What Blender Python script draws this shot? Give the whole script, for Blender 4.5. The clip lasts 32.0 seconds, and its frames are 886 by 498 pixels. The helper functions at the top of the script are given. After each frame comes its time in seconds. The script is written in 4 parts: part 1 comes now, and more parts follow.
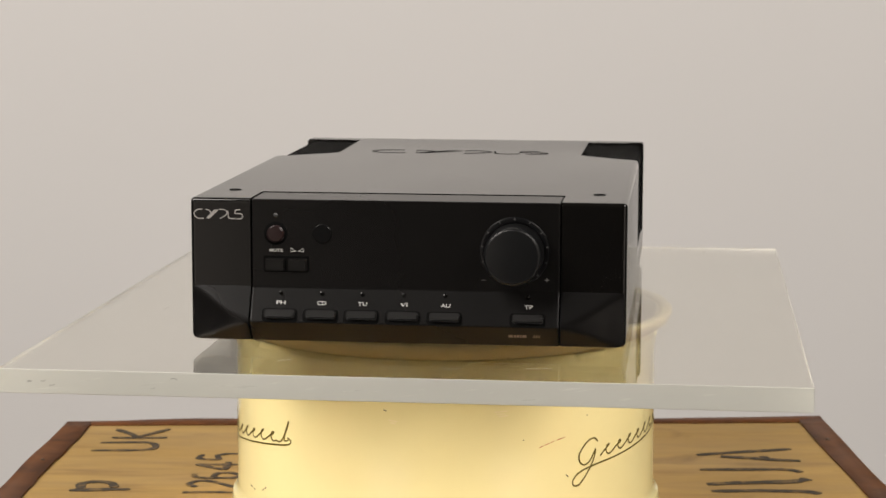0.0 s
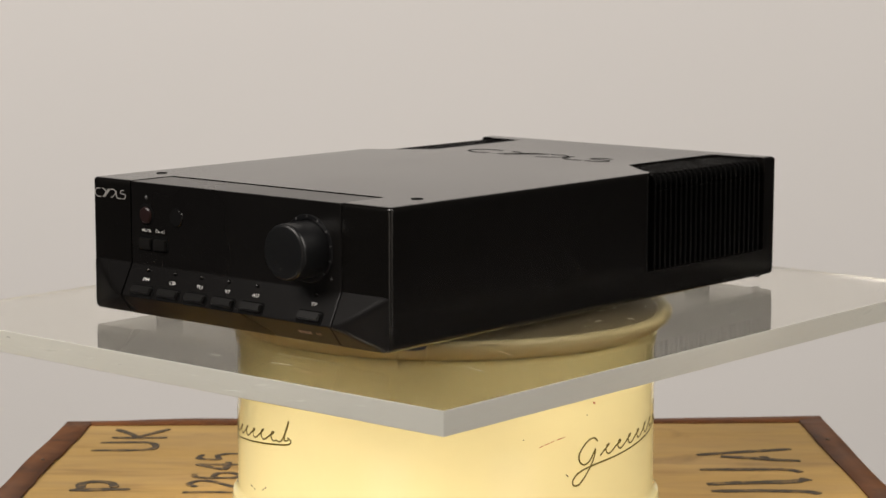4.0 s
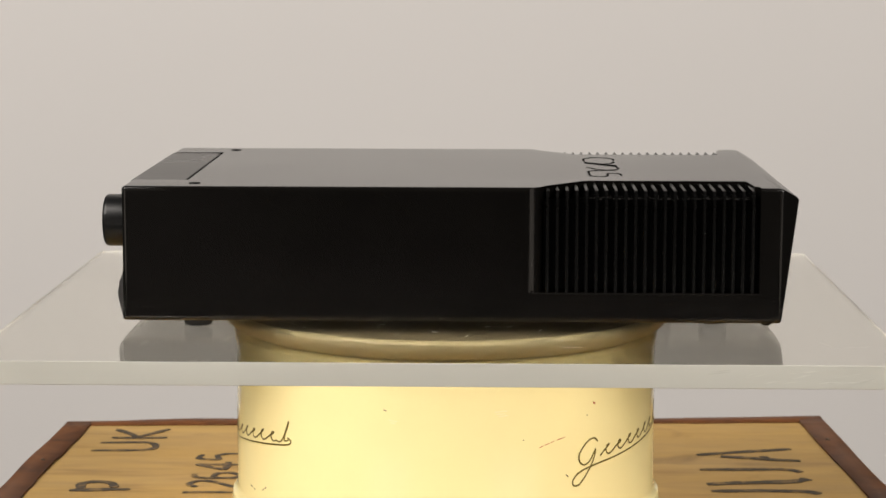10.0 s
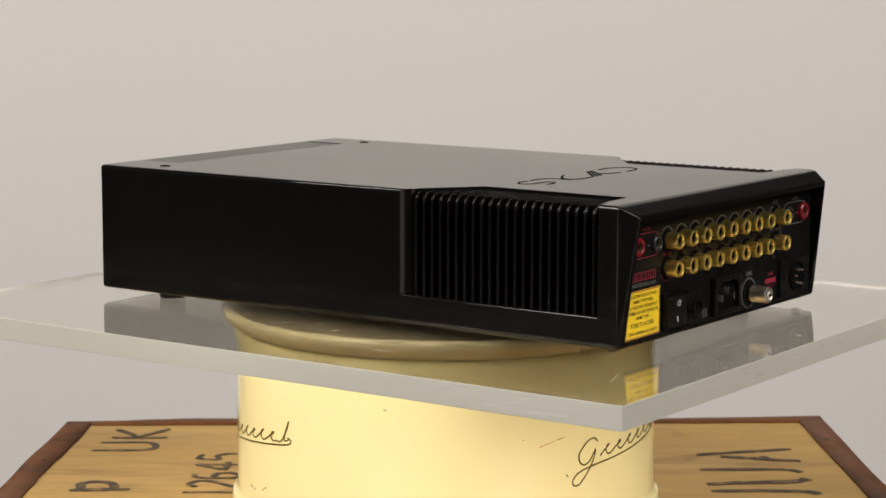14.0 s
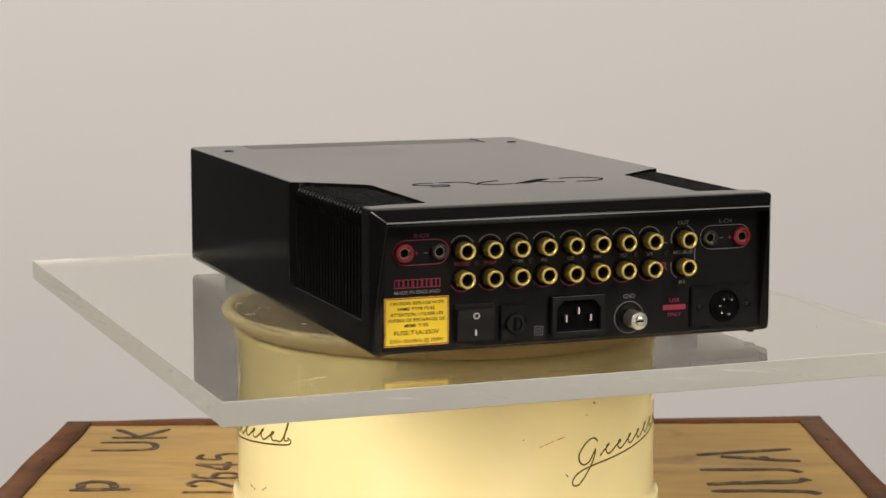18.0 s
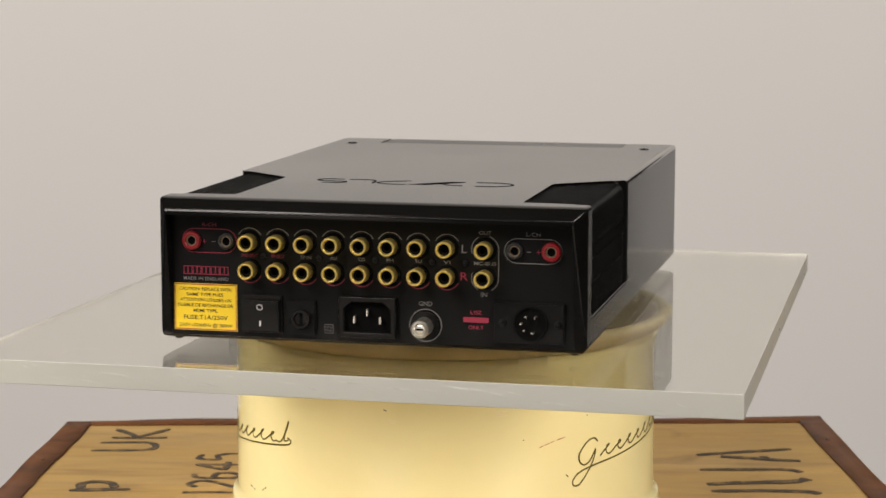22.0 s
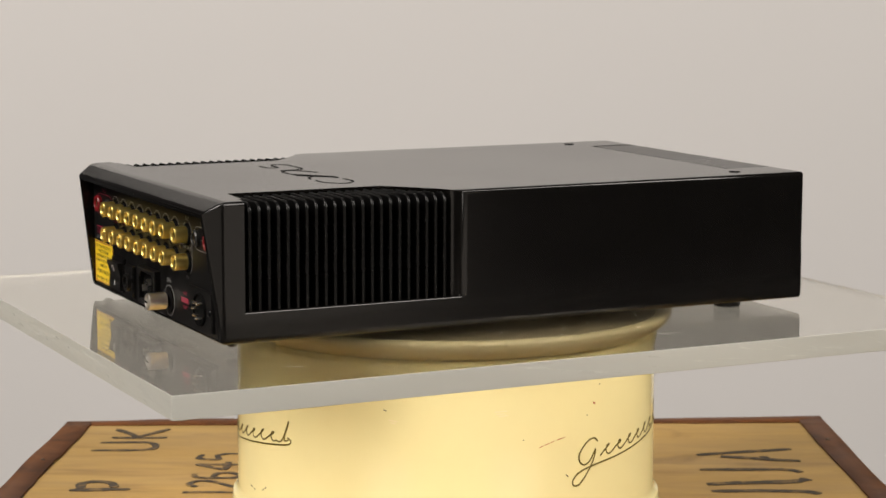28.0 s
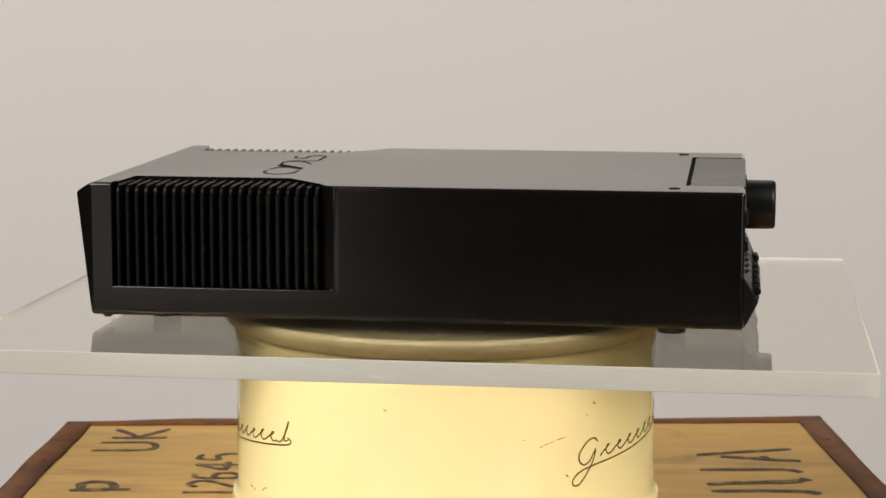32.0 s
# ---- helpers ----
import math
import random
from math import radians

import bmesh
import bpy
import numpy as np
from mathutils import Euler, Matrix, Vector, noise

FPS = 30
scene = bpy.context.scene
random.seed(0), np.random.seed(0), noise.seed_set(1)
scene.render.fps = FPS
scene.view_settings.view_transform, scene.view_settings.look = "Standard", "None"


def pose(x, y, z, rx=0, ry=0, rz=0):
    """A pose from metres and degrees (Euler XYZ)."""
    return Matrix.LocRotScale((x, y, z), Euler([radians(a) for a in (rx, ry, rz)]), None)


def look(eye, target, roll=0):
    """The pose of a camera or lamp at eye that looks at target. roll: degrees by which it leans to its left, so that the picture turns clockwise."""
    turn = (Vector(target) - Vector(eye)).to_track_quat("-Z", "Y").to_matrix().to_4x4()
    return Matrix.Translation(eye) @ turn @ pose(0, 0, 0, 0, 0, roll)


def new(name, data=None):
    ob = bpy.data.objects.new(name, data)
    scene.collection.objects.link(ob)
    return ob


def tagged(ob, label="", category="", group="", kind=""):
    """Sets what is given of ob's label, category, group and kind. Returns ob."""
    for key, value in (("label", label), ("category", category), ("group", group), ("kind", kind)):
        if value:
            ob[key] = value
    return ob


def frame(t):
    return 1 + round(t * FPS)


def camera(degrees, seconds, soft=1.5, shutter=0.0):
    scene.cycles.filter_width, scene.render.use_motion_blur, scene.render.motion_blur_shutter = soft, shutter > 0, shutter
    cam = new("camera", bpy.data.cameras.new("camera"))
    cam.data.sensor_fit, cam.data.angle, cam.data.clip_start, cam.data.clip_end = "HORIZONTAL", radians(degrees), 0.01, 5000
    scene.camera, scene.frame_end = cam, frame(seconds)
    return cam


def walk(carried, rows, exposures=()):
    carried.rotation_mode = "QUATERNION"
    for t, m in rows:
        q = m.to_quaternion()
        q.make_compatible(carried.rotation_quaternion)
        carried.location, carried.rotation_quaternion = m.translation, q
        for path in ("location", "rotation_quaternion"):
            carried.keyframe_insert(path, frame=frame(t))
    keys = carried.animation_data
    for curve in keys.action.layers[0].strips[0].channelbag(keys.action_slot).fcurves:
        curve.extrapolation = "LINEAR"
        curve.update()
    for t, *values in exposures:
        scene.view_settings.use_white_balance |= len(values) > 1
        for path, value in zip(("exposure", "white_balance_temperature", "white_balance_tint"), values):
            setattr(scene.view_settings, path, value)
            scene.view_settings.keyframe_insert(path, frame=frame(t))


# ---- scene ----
# Axis of the turning plate at x = y = 0, top of the plate at z = 0. Metres.
cam = camera(23.21, 32.0, soft=1.5, shutter=0.5)
EYE = (0.0, -1.2032, 0.1965)
AIM = (EYE[0] - 0.00190, EYE[1] + 0.99035, EYE[2] - 0.13860)
cam.data.dof.use_dof, cam.data.dof.focus_distance, cam.data.dof.aperture_fstop = True, 1.08, 30.0
walk(cam, [(0, look(EYE, AIM, 0.093)), (32, look(EYE, AIM, 0.093))])

# ---- light: two studio softboxes and two dim added lamps either side of the camera, in a closed dark room ----
world = bpy.data.worlds.new("world")
world.use_nodes = True
world.node_tree.nodes["Background"].inputs[0].default_value = (0.8, 0.85, 1.0, 1)
world.node_tree.nodes["Background"].inputs[1].default_value = 0.05
scene.world = world


def softbox(name, eye, target, w, h, watts, colour):
    data = bpy.data.lights.new(name, "AREA")
    data.shape, data.size, data.size_y, data.energy, data.color = "RECTANGLE", w, h, watts, colour
    ob = new(name, data)
    ob.matrix_world = look(eye, target)
    return ob


softbox("softbox_left", (-1.66, -1.18, 1.95), (0, 0.2, 0.05), 1.6, 1.6, 90, (1.0, 0.930, 0.862))
softbox("softbox_right", (1.72, -1.35, 1.85), (0, 0.2, 0.05), 1.6, 1.6, 62, (1.0, 0.930, 0.862))
# two dim lamps added low either side of the camera, assumed from reflected glow
softbox("added_lamp_left", (-1.15, -1.98, -0.12), (0, 0, -0.05), 0.90, 1.0, 2.5, (1.0, 0.87, 0.75))
softbox("added_lamp_right", (1.32, -1.82, -0.12), (0, 0, -0.05), 1.0, 1.0, 3.0, (1.0, 0.87, 0.75))
scene.view_settings.exposure = -0.03


# ---- materials ----
def material(name, colour, rough=0.5, metal=0.0, vary=0.12, scale=60.0, bump=0.0, bscale=900.0, ior=1.5, rvary=0.08,
             transmission=0.0, stretch=(1, 1, 1), coat=0.0, specular=0.5):
    m = bpy.data.materials.new(name)
    m.use_nodes = True
    nt = m.node_tree
    b = nt.nodes["Principled BSDF"]
    b.inputs["Metallic"].default_value, b.inputs["IOR"].default_value = metal, ior
    b.inputs["Transmission Weight"].default_value, b.inputs["Coat Weight"].default_value = transmission, coat
    b.inputs["Specular IOR Level"].default_value = specular
    co = nt.nodes.new("ShaderNodeTexCoord")
    mp = nt.nodes.new("ShaderNodeMapping")
    mp.inputs["Scale"].default_value = stretch
    nt.links.new(co.outputs["Object"], mp.inputs[0])
    n1 = nt.nodes.new("ShaderNodeTexNoise")
    n1.inputs["Scale"].default_value, n1.inputs["Detail"].default_value = scale, 6
    n2 = nt.nodes.new("ShaderNodeTexNoise")
    n2.inputs["Scale"].default_value, n2.inputs["Detail"].default_value = scale * 0.13, 3
    for n in (n1, n2):
        nt.links.new(mp.outputs[0], n.inputs["Vector"])
    add = nt.nodes.new("ShaderNodeMath")
    add.operation = "ADD"
    nt.links.new(n1.outputs[0], add.inputs[0])
    nt.links.new(n2.outputs[0], add.inputs[1])
    ramp = nt.nodes.new("ShaderNodeMapRange")
    ramp.inputs[1].default_value, ramp.inputs[2].default_value = 0.6, 1.4
    ramp.inputs[3].default_value, ramp.inputs[4].default_value = 1 - vary, 1 + vary
    nt.links.new(add.outputs[0], ramp.inputs[0])
    mul = nt.nodes.new("ShaderNodeVectorMath")
    mul.operation = "SCALE"
    mul.inputs[0].default_value = colour
    nt.links.new(ramp.outputs[0], mul.inputs["Scale"])
    nt.links.new(mul.outputs[0], b.inputs["Base Color"])
    rr = nt.nodes.new("ShaderNodeMapRange")
    rr.inputs[1].default_value, rr.inputs[2].default_value = 0.3, 0.7
    rr.inputs[3].default_value, rr.inputs[4].default_value = max(0, rough - rvary), min(1, rough + rvary)
    nt.links.new(n2.outputs[0], rr.inputs[0])
    nt.links.new(rr.outputs[0], b.inputs["Roughness"])
    if bump:
        n3 = nt.nodes.new("ShaderNodeTexNoise")
        n3.inputs["Scale"].default_value, n3.inputs["Detail"].default_value = bscale, 3
        nt.links.new(mp.outputs[0], n3.inputs["Vector"])
        bp = nt.nodes.new("ShaderNodeBump")
        bp.inputs["Strength"].default_value, bp.inputs["Distance"].default_value = bump, 0.001
        nt.links.new(n3.outputs[0], bp.inputs["Height"])
        nt.links.new(bp.outputs[0], b.inputs["Normal"])
    return m


M_CASE = material("black_satin_paint", (0.0040, 0.0036, 0.0032), 0.18, vary=0.15, scale=40, bump=0.006, bscale=2500, rvary=0.03, specular=0.37)
M_PANEL = material("black_panel", (0.0044, 0.0040, 0.0038), 0.28, vary=0.15, scale=60, bump=0.006, bscale=2500, rvary=0.03, specular=0.25)
M_REAR = material("black_rear_panel", (0.0046, 0.0043, 0.0042), 0.50, vary=0.2, scale=80, bump=0.02, bscale=2500, specular=0.18)
M_FIN = material("black_cast_fin", (0.0036, 0.0035, 0.0034), 0.28, vary=0.2, scale=120, bump=0.01, specular=0.22)
# the case black made glossier, for brighter highlight lines on edges and indicators
M_EDGE = material("glossier_black", (0.0056, 0.0051, 0.0045), 0.07, vary=0.15, scale=200, rvary=0.03, specular=0.55)
M_KNOB = material("black_knob_plastic", (0.0055, 0.0057, 0.0061), 0.33, vary=0.1, bump=0.02, rvary=0.02, specular=0.34)
M_BUTTON = material("black_button_plastic", (0.0070, 0.0066, 0.0062), 0.36, vary=0.1, bump=0.02, specular=0.25)
M_RUBBER = material("black_rubber", (0.012, 0.012, 0.012), 0.8)
M_GLOSS = material("gloss_black_plastic", (0.004, 0.004, 0.0045), 0.28, rvary=0.03, specular=0.35)
M_EYE = material("dark_filter_plastic", (0.006, 0.0058, 0.0058), 0.09, vary=0.05, rvary=0.01, specular=0.6)
# near-black of the insulators, also painted for shade in wells, holes and slots
M_VOID = material("black_and_hole_shade", (0.0025, 0.0025, 0.0025), 0.8, specular=0.08)
M_POWER = material("dark_red_button", (0.016, 0.007, 0.007), 0.35, specular=0.4)
M_WHITE = material("white_ink", (0.62, 0.61, 0.59), 0.5, vary=0.08, scale=900)
M_GREY = material("grey_ink", (0.18, 0.176, 0.172), 0.5, vary=0.1, scale=900)
M_TICK = material("dim_grey_ink", (0.06, 0.06, 0.06), 0.5)
M_RED = material("red_ink", (0.27, 0.018, 0.045), 0.5, vary=0.12, scale=900)
M_FAINT = material("faded_bronze_ink", (0.16, 0.11, 0.08), 0.5, vary=0.2, scale=900)
M_SILVER = material("silver_badge", (0.55, 0.53, 0.51), 0.35, 0.6)
M_GOLD = material("gold_plate", (1.0, 0.77, 0.23), 0.40, 1.0, vary=0.06, scale=300, rvary=0.05)
M_NICKEL = material("nickel_plate", (0.80, 0.77, 0.70), 0.28, 1.0, vary=0.08, scale=300)
M_REDPLASTIC = material("red_terminal_plastic", (0.20, 0.006, 0.010), 0.30)
M_BRASS = material("dull_brass", (0.32, 0.25, 0.16), 0.35, 0.9)
M_GREYPLASTIC = material("grey_terminal_plastic", (0.022, 0.022, 0.020), 0.35)
M_YELLOW = material("yellow_sticker", (0.86, 0.60, 0.02), 0.4, vary=0.05, scale=60)
M_INK = material("black_ink", (0.012, 0.011, 0.01), 0.5)
M_CREAM = material("cream_enamel", (0.872, 0.780, 0.41), 0.15, vary=0.03, scale=30, bump=0.10, bscale=26, rvary=0.05, specular=0.7, coat=0.25)
M_PLATTER = material("cream_worn_enamel", (0.65, 0.56, 0.33), 0.33, vary=0.12, scale=45, bump=0.04, bscale=80)
M_MAT = material("dull_brown_mat", (0.22, 0.18, 0.11), 0.6, vary=0.2, scale=30, bump=0.1, bscale=300)
M_OLIVE = material("dark_olive_transfer", (0.125, 0.098, 0.012), 0.5, vary=0.2, scale=400)
M_SMUDGE = material("brown_grime", (0.10, 0.075, 0.04), 0.7, vary=0.3, scale=500)
M_PALEMARK = material("pale_glint_paint", (0.86, 0.74, 0.46), 0.6)
M_REDMARK = material("rust_red_mark", (0.45, 0.11, 0.05), 0.7, vary=0.3, scale=600)
M_RUST = material("rust_brown_metal", (0.155, 0.057, 0.017), 0.6, 0.0, specular=0.2, vary=0.3, scale=45, bump=0.18, bscale=110, rvary=0.12)
M_STENCIL = material("black_stencil_ink", (0.068, 0.050, 0.032), 0.8, vary=0.4, scale=150)
M_NAIL = material("dull_steel_nail", (0.12, 0.085, 0.06), 0.5, 0.5)
M_WALL = material("pale_backdrop_paint", (0.730, 0.716, 0.702), 0.9, vary=0.012, scale=3, bump=0.05, bscale=90)
M_DARK = material("dark_studio_paint", (0.03, 0.03, 0.033), 0.9, vary=0.05, scale=4)
M_FLOOR = material("grey_floor", (0.04, 0.04, 0.043), 0.7, vary=0.06, scale=6)
M_EDGEDIRT = material("grey_edge_grime", (0.50, 0.495, 0.45), 0.7, vary=0.3, scale=400)
# a little paler than the sawn edge, to imitate streaks of reflected light
M_EDGEGLINT = material("pale_edge_glint", (0.74, 0.74, 0.675), 0.30, vary=0.1, scale=300, specular=0.7)
M_DUST = material("white_dust", (0.62, 0.61, 0.57), 0.8)


def stained(m, tint, scale, lo, hi, detail=5, distort=0.6, straight=False):
    """Lays stains of another colour over a material, where a noise of that scale is high."""
    nt = m.node_tree
    b = nt.nodes["Principled BSDF"]
    base = b.inputs["Base Color"].links[0].from_socket
    st = nt.nodes.new("ShaderNodeTexNoise")
    st.inputs["Scale"].default_value, st.inputs["Detail"].default_value, st.inputs["Distortion"].default_value = scale, detail, distort
    src = [n for n in nt.nodes if n.bl_idname == ("ShaderNodeTexCoord" if straight else "ShaderNodeMapping")][0]
    nt.links.new(src.outputs["Object"] if straight else src.outputs[0], st.inputs["Vector"])
    r = nt.nodes.new("ShaderNodeMapRange")
    r.inputs[1].default_value, r.inputs[2].default_value = lo, hi
    nt.links.new(st.outputs[0], r.inputs[0])
    mx = nt.nodes.new("ShaderNodeMix")
    mx.data_type = "RGBA"
    nt.links.new(r.outputs[0], mx.inputs["Factor"])
    nt.links.new(base, mx.inputs["A"])
    mx.inputs["B"].default_value = (*tint, 1)
    nt.links.new(mx.outputs["Result"], b.inputs["Base Color"])
    return m


def wood(name, dark, light, stretch):
    m = material(name, light, 0.6, vary=0.12, scale=30, bump=0.12, bscale=140, stretch=stretch)
    stained(m, dark, 14, 0.54, 1.0, distort=0.25)
    stained(m, [c * 1.2 for c in light], 9, 0.50, 0.75, distort=0.2)
    return stained(m, [c * 0.8 for c in dark], 24, 0.62, 0.86, 8, 0.4, straight=True)


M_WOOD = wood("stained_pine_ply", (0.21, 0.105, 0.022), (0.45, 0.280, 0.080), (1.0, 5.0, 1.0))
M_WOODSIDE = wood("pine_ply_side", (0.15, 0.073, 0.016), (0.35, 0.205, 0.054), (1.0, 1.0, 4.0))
stained(M_STENCIL, (0.24, 0.15, 0.06), 150, 0.50, 0.70, 4, 0.3)
stained(M_RUST, (0.060, 0.024, 0.010), 30, 0.52, 0.76, 6, 0.8)
stained(M_RUST, (0.20, 0.085, 0.035), 60, 0.62, 0.80, 5, 0.4)


def acrylic(name, colour, rough, transmission):
    m = bpy.data.materials.new(name)
    m.use_nodes = True
    b = m.node_tree.nodes["Principled BSDF"]
    b.inputs["Base Color"].default_value = (*colour, 1)
    b.inputs["Roughness"].default_value, b.inputs["IOR"].default_value, b.inputs["Transmission Weight"].default_value = rough, 1.49, transmission
    return m


M_ACRYLIC = acrylic("clear_acrylic", (0.82, 0.805, 0.735), 0.0, 1.0)
M_ACRYLIC.node_tree.nodes["Principled BSDF"].inputs["IOR"].default_value = 1.7
M_SAWN = acrylic("sawn_acrylic_edge", (0.70, 0.70, 0.635), 0.42, 0.25)


def ripples(m):
    """A clear skin left wavy by the saw."""
    nt = m.node_tree
    b = nt.nodes["Principled BSDF"]
    co = nt.nodes.new("ShaderNodeTexCoord")
    before = None
    for scale, turn, strength, distance in (((24, 24, 130), (0.12, 0.12, 0), 1.0, 0.006), ((70, 70, 420), (0.2, 0.2, 0), 0.6, 0.0015)):
        mp, n, bp = nt.nodes.new("ShaderNodeMapping"), nt.nodes.new("ShaderNodeTexNoise"), nt.nodes.new("ShaderNodeBump")
        mp.inputs["Scale"].default_value, mp.inputs["Rotation"].default_value = scale, turn
        n.inputs["Scale"].default_value, n.inputs["Detail"].default_value, n.inputs["Distortion"].default_value = 1.0, 2, 0.8
        bp.inputs["Strength"].default_value, bp.inputs["Distance"].default_value = strength, distance
        nt.links.new(co.outputs["Object"], mp.inputs[0])
        nt.links.new(mp.outputs[0], n.inputs["Vector"])
        nt.links.new(n.outputs[0], bp.inputs["Height"])
        if before:
            nt.links.new(before.outputs[0], bp.inputs["Normal"])
        before = bp
    nt.links.new(before.outputs[0], b.inputs["Coat Normal"])
    b.inputs["Coat Weight"].default_value, b.inputs["Coat Roughness"].default_value, b.inputs["Coat IOR"].default_value = 0.25, 0.15, 1.35
    b.inputs["Sheen Weight"].default_value, b.inputs["Sheen Roughness"].default_value = 0.9, 0.35
    b.inputs["Sheen Tint"].default_value = (1.0, 1.0, 0.94, 1)


ripples(M_SAWN)


# ---- mesh helpers ----
def box(x0, x1, y0, y1, z0, z1, bm=None):
    bm = bm or bmesh.new()
    v = [bm.verts.new(p) for p in ((x0, y0, z0), (x1, y0, z0), (x1, y1, z0), (x0, y1, z0), (x0, y0, z1), (x1, y0, z1), (x1, y1, z1), (x0, y1, z1))]
    for f in ((0, 3, 2, 1), (4, 5, 6, 7), (0, 1, 5, 4), (1, 2, 6, 5), (2, 3, 7, 6), (3, 0, 4, 7)):
        bm.faces.new([v[i] for i in f])
    return bm


def prism(pts, axis, a, b, bm=None):
    """A polygon in the plane across the axis ('x': y, z; 'y': x, z; 'z': x, y), drawn out from a to b."""
    bm = bm or bmesh.new()
    put = {"x": lambda p, c: (c, p[0], p[1]), "y": lambda p, c: (p[0], c, p[1]), "z": lambda p, c: (p[0], p[1], c)}[axis]
    v0, v1 = [bm.verts.new(put(p, a)) for p in pts], [bm.verts.new(put(p, b)) for p in pts]
    n = len(pts)
    faces = [bm.faces.new(v0), bm.faces.new(v1)] + [bm.faces.new((v0[i], v0[(i + 1) % n], v1[(i + 1) % n], v1[i])) for i in range(n)]
    bmesh.ops.recalc_face_normals(bm, faces=faces)
    return bm


def lathe(rows, m=None, seg=32, bm=None, smooth=True):
    """Turns rows of (radius, height) round z; m moves the result."""
    bm = bm or bmesh.new()
    rings, faces = [], []
    for r, h in rows:
        if r < 1e-7:
            rings.append([bm.verts.new((0, 0, h))])
        else:
            rings.append([bm.verts.new((r * math.cos(2 * math.pi * i / seg), r * math.sin(2 * math.pi * i / seg), h)) for i in range(seg)])
    for a, b in zip(rings, rings[1:]):
        for i in range(seg):
            j = (i + 1) % seg
            q = [a[i % len(a)], a[j % len(a)], b[j % len(b)], b[i % len(b)]]
            q = [x for k, x in enumerate(q) if x not in q[:k]]
            if len(q) > 2:
                faces.append(bm.faces.new(q))
    bmesh.ops.recalc_face_normals(bm, faces=faces)
    for f in faces:
        f.smooth = smooth
    if m is not None:
        bmesh.ops.transform(bm, matrix=m, verts=[v for r in rings for v in r])
    return bm


def ribbon(pts, width, lift, place, bm=None, closed=False):
    """A flat stroke of some thickness along pts (u, v), set on a surface by place(u, v, height)."""
    bm = bm or bmesh.new()
    n, quads = len(pts), []
    for i, p in enumerate(pts):
        a = pts[(i - 1) % n] if closed or i else p
        b = pts[(i + 1) % n] if closed or i < n - 1 else p
        d = Vector((b[0] - a[0], b[1] - a[1]))
        d = d.normalized() if d.length > 1e-12 else Vector((1, 0))
        s = Vector((-d.y, d.x)) * (width(i) if callable(width) else width) / 2
        quads.append([bm.verts.new(place(p[0] + k * s.x, p[1] + k * s.y, h)) for k, h in ((1, 0), (1, lift), (-1, lift), (-1, 0))])
    faces = []
    for i in range(n if closed else n - 1):
        a, b = quads[i], quads[(i + 1) % n]
        faces += [bm.faces.new((a[k], a[(k + 1) % 4], b[(k + 1) % 4], b[k])) for k in range(4)]
    if not closed:
        faces += [bm.faces.new(quads[0]), bm.faces.new(quads[-1])]
    bmesh.ops.recalc_face_normals(bm, faces=faces)
    return bm


def arc(cx, cy, r, a0, a1, n=14):
    return [(cx + r * math.cos(radians(a0 + (a1 - a0) * i / n)), cy + r * math.sin(radians(a0 + (a1 - a0) * i / n))) for i in range(n + 1)]


def stadium(x0, x1, z, r, n=8):
    return arc(x1 - r, z, r, -90, 90, n) + arc(x0 + r, z, r, 90, 270, n)


def smooth_line(pts, n=6):
    """A Catmull-Rom line through pts."""
    p = [pts[0], *pts, pts[-1]]
    out = []
    for i in range(1, len(p) - 2):
        a, b, c, d = (Vector(q) for q in p[i - 1:i + 3])
        for k in range(n):
            t = k / n
            out.append(tuple(0.5 * (2 * b + (c - a) * t + (2 * a - 5 * b + 4 * c - d) * t * t + (3 * b - a - 3 * c + d) * t ** 3)))
    return out + [tuple(pts[-1])]


def thing(name, label, category, group="", m=None):
    ob = tagged(new(name), label, category, group)
    if m is not None:
        ob.matrix_world = m
    return ob


def part(name, bm, mat, parent=None, label="", bevel=0.0, segments=3, smooth=False):
    if isinstance(bm, bmesh.types.BMesh):
        me = bpy.data.meshes.new(name)
        bm.to_mesh(me)
        bm.free()
    else:
        me = bm
    for m in (mat if isinstance(mat, (list, tuple)) else [mat]):
        me.materials.append(m)
    ob = new(name, me)
    ob.parent = parent
    if label:
        ob["label"] = label
    if smooth:
        me.shade_smooth()
    elif not bevel:
        me.set_sharp_from_angle(angle=radians(32))
    if bevel:
        mod = ob.modifiers.new("bevel", "BEVEL")
        mod.width, mod.segments, mod.limit_method, mod.angle_limit, mod.harden_normals = bevel, segments, "ANGLE", radians(18), True
        me.shade_smooth()
        me.set_sharp_from_angle(angle=radians(18))
    return ob


def again(name, like, parent, m):
    """A further piece on the mesh of another."""
    ob = new(name, like.data)
    ob.parent = parent
    ob.matrix_basis = m
    return ob


def carve(bm, cutters):
    """The solid bm less all the cutters, as a mesh."""
    def temp(b):
        me = bpy.data.meshes.new("temp")
        b.to_mesh(me)
        b.free()
        return new("temp", me)
    body, cuts = temp(bm), [temp(c) for c in cutters]
    for c in cuts:
        mod = body.modifiers.new("cut", "BOOLEAN")
        mod.operation, mod.object, mod.solver = "DIFFERENCE", c, "EXACT"
    bpy.context.view_layer.update()
    me = bpy.data.meshes.new_from_object(body.evaluated_get(bpy.context.evaluated_depsgraph_get()))
    for o in (body, *cuts):
        bpy.data.objects.remove(o)
    return me


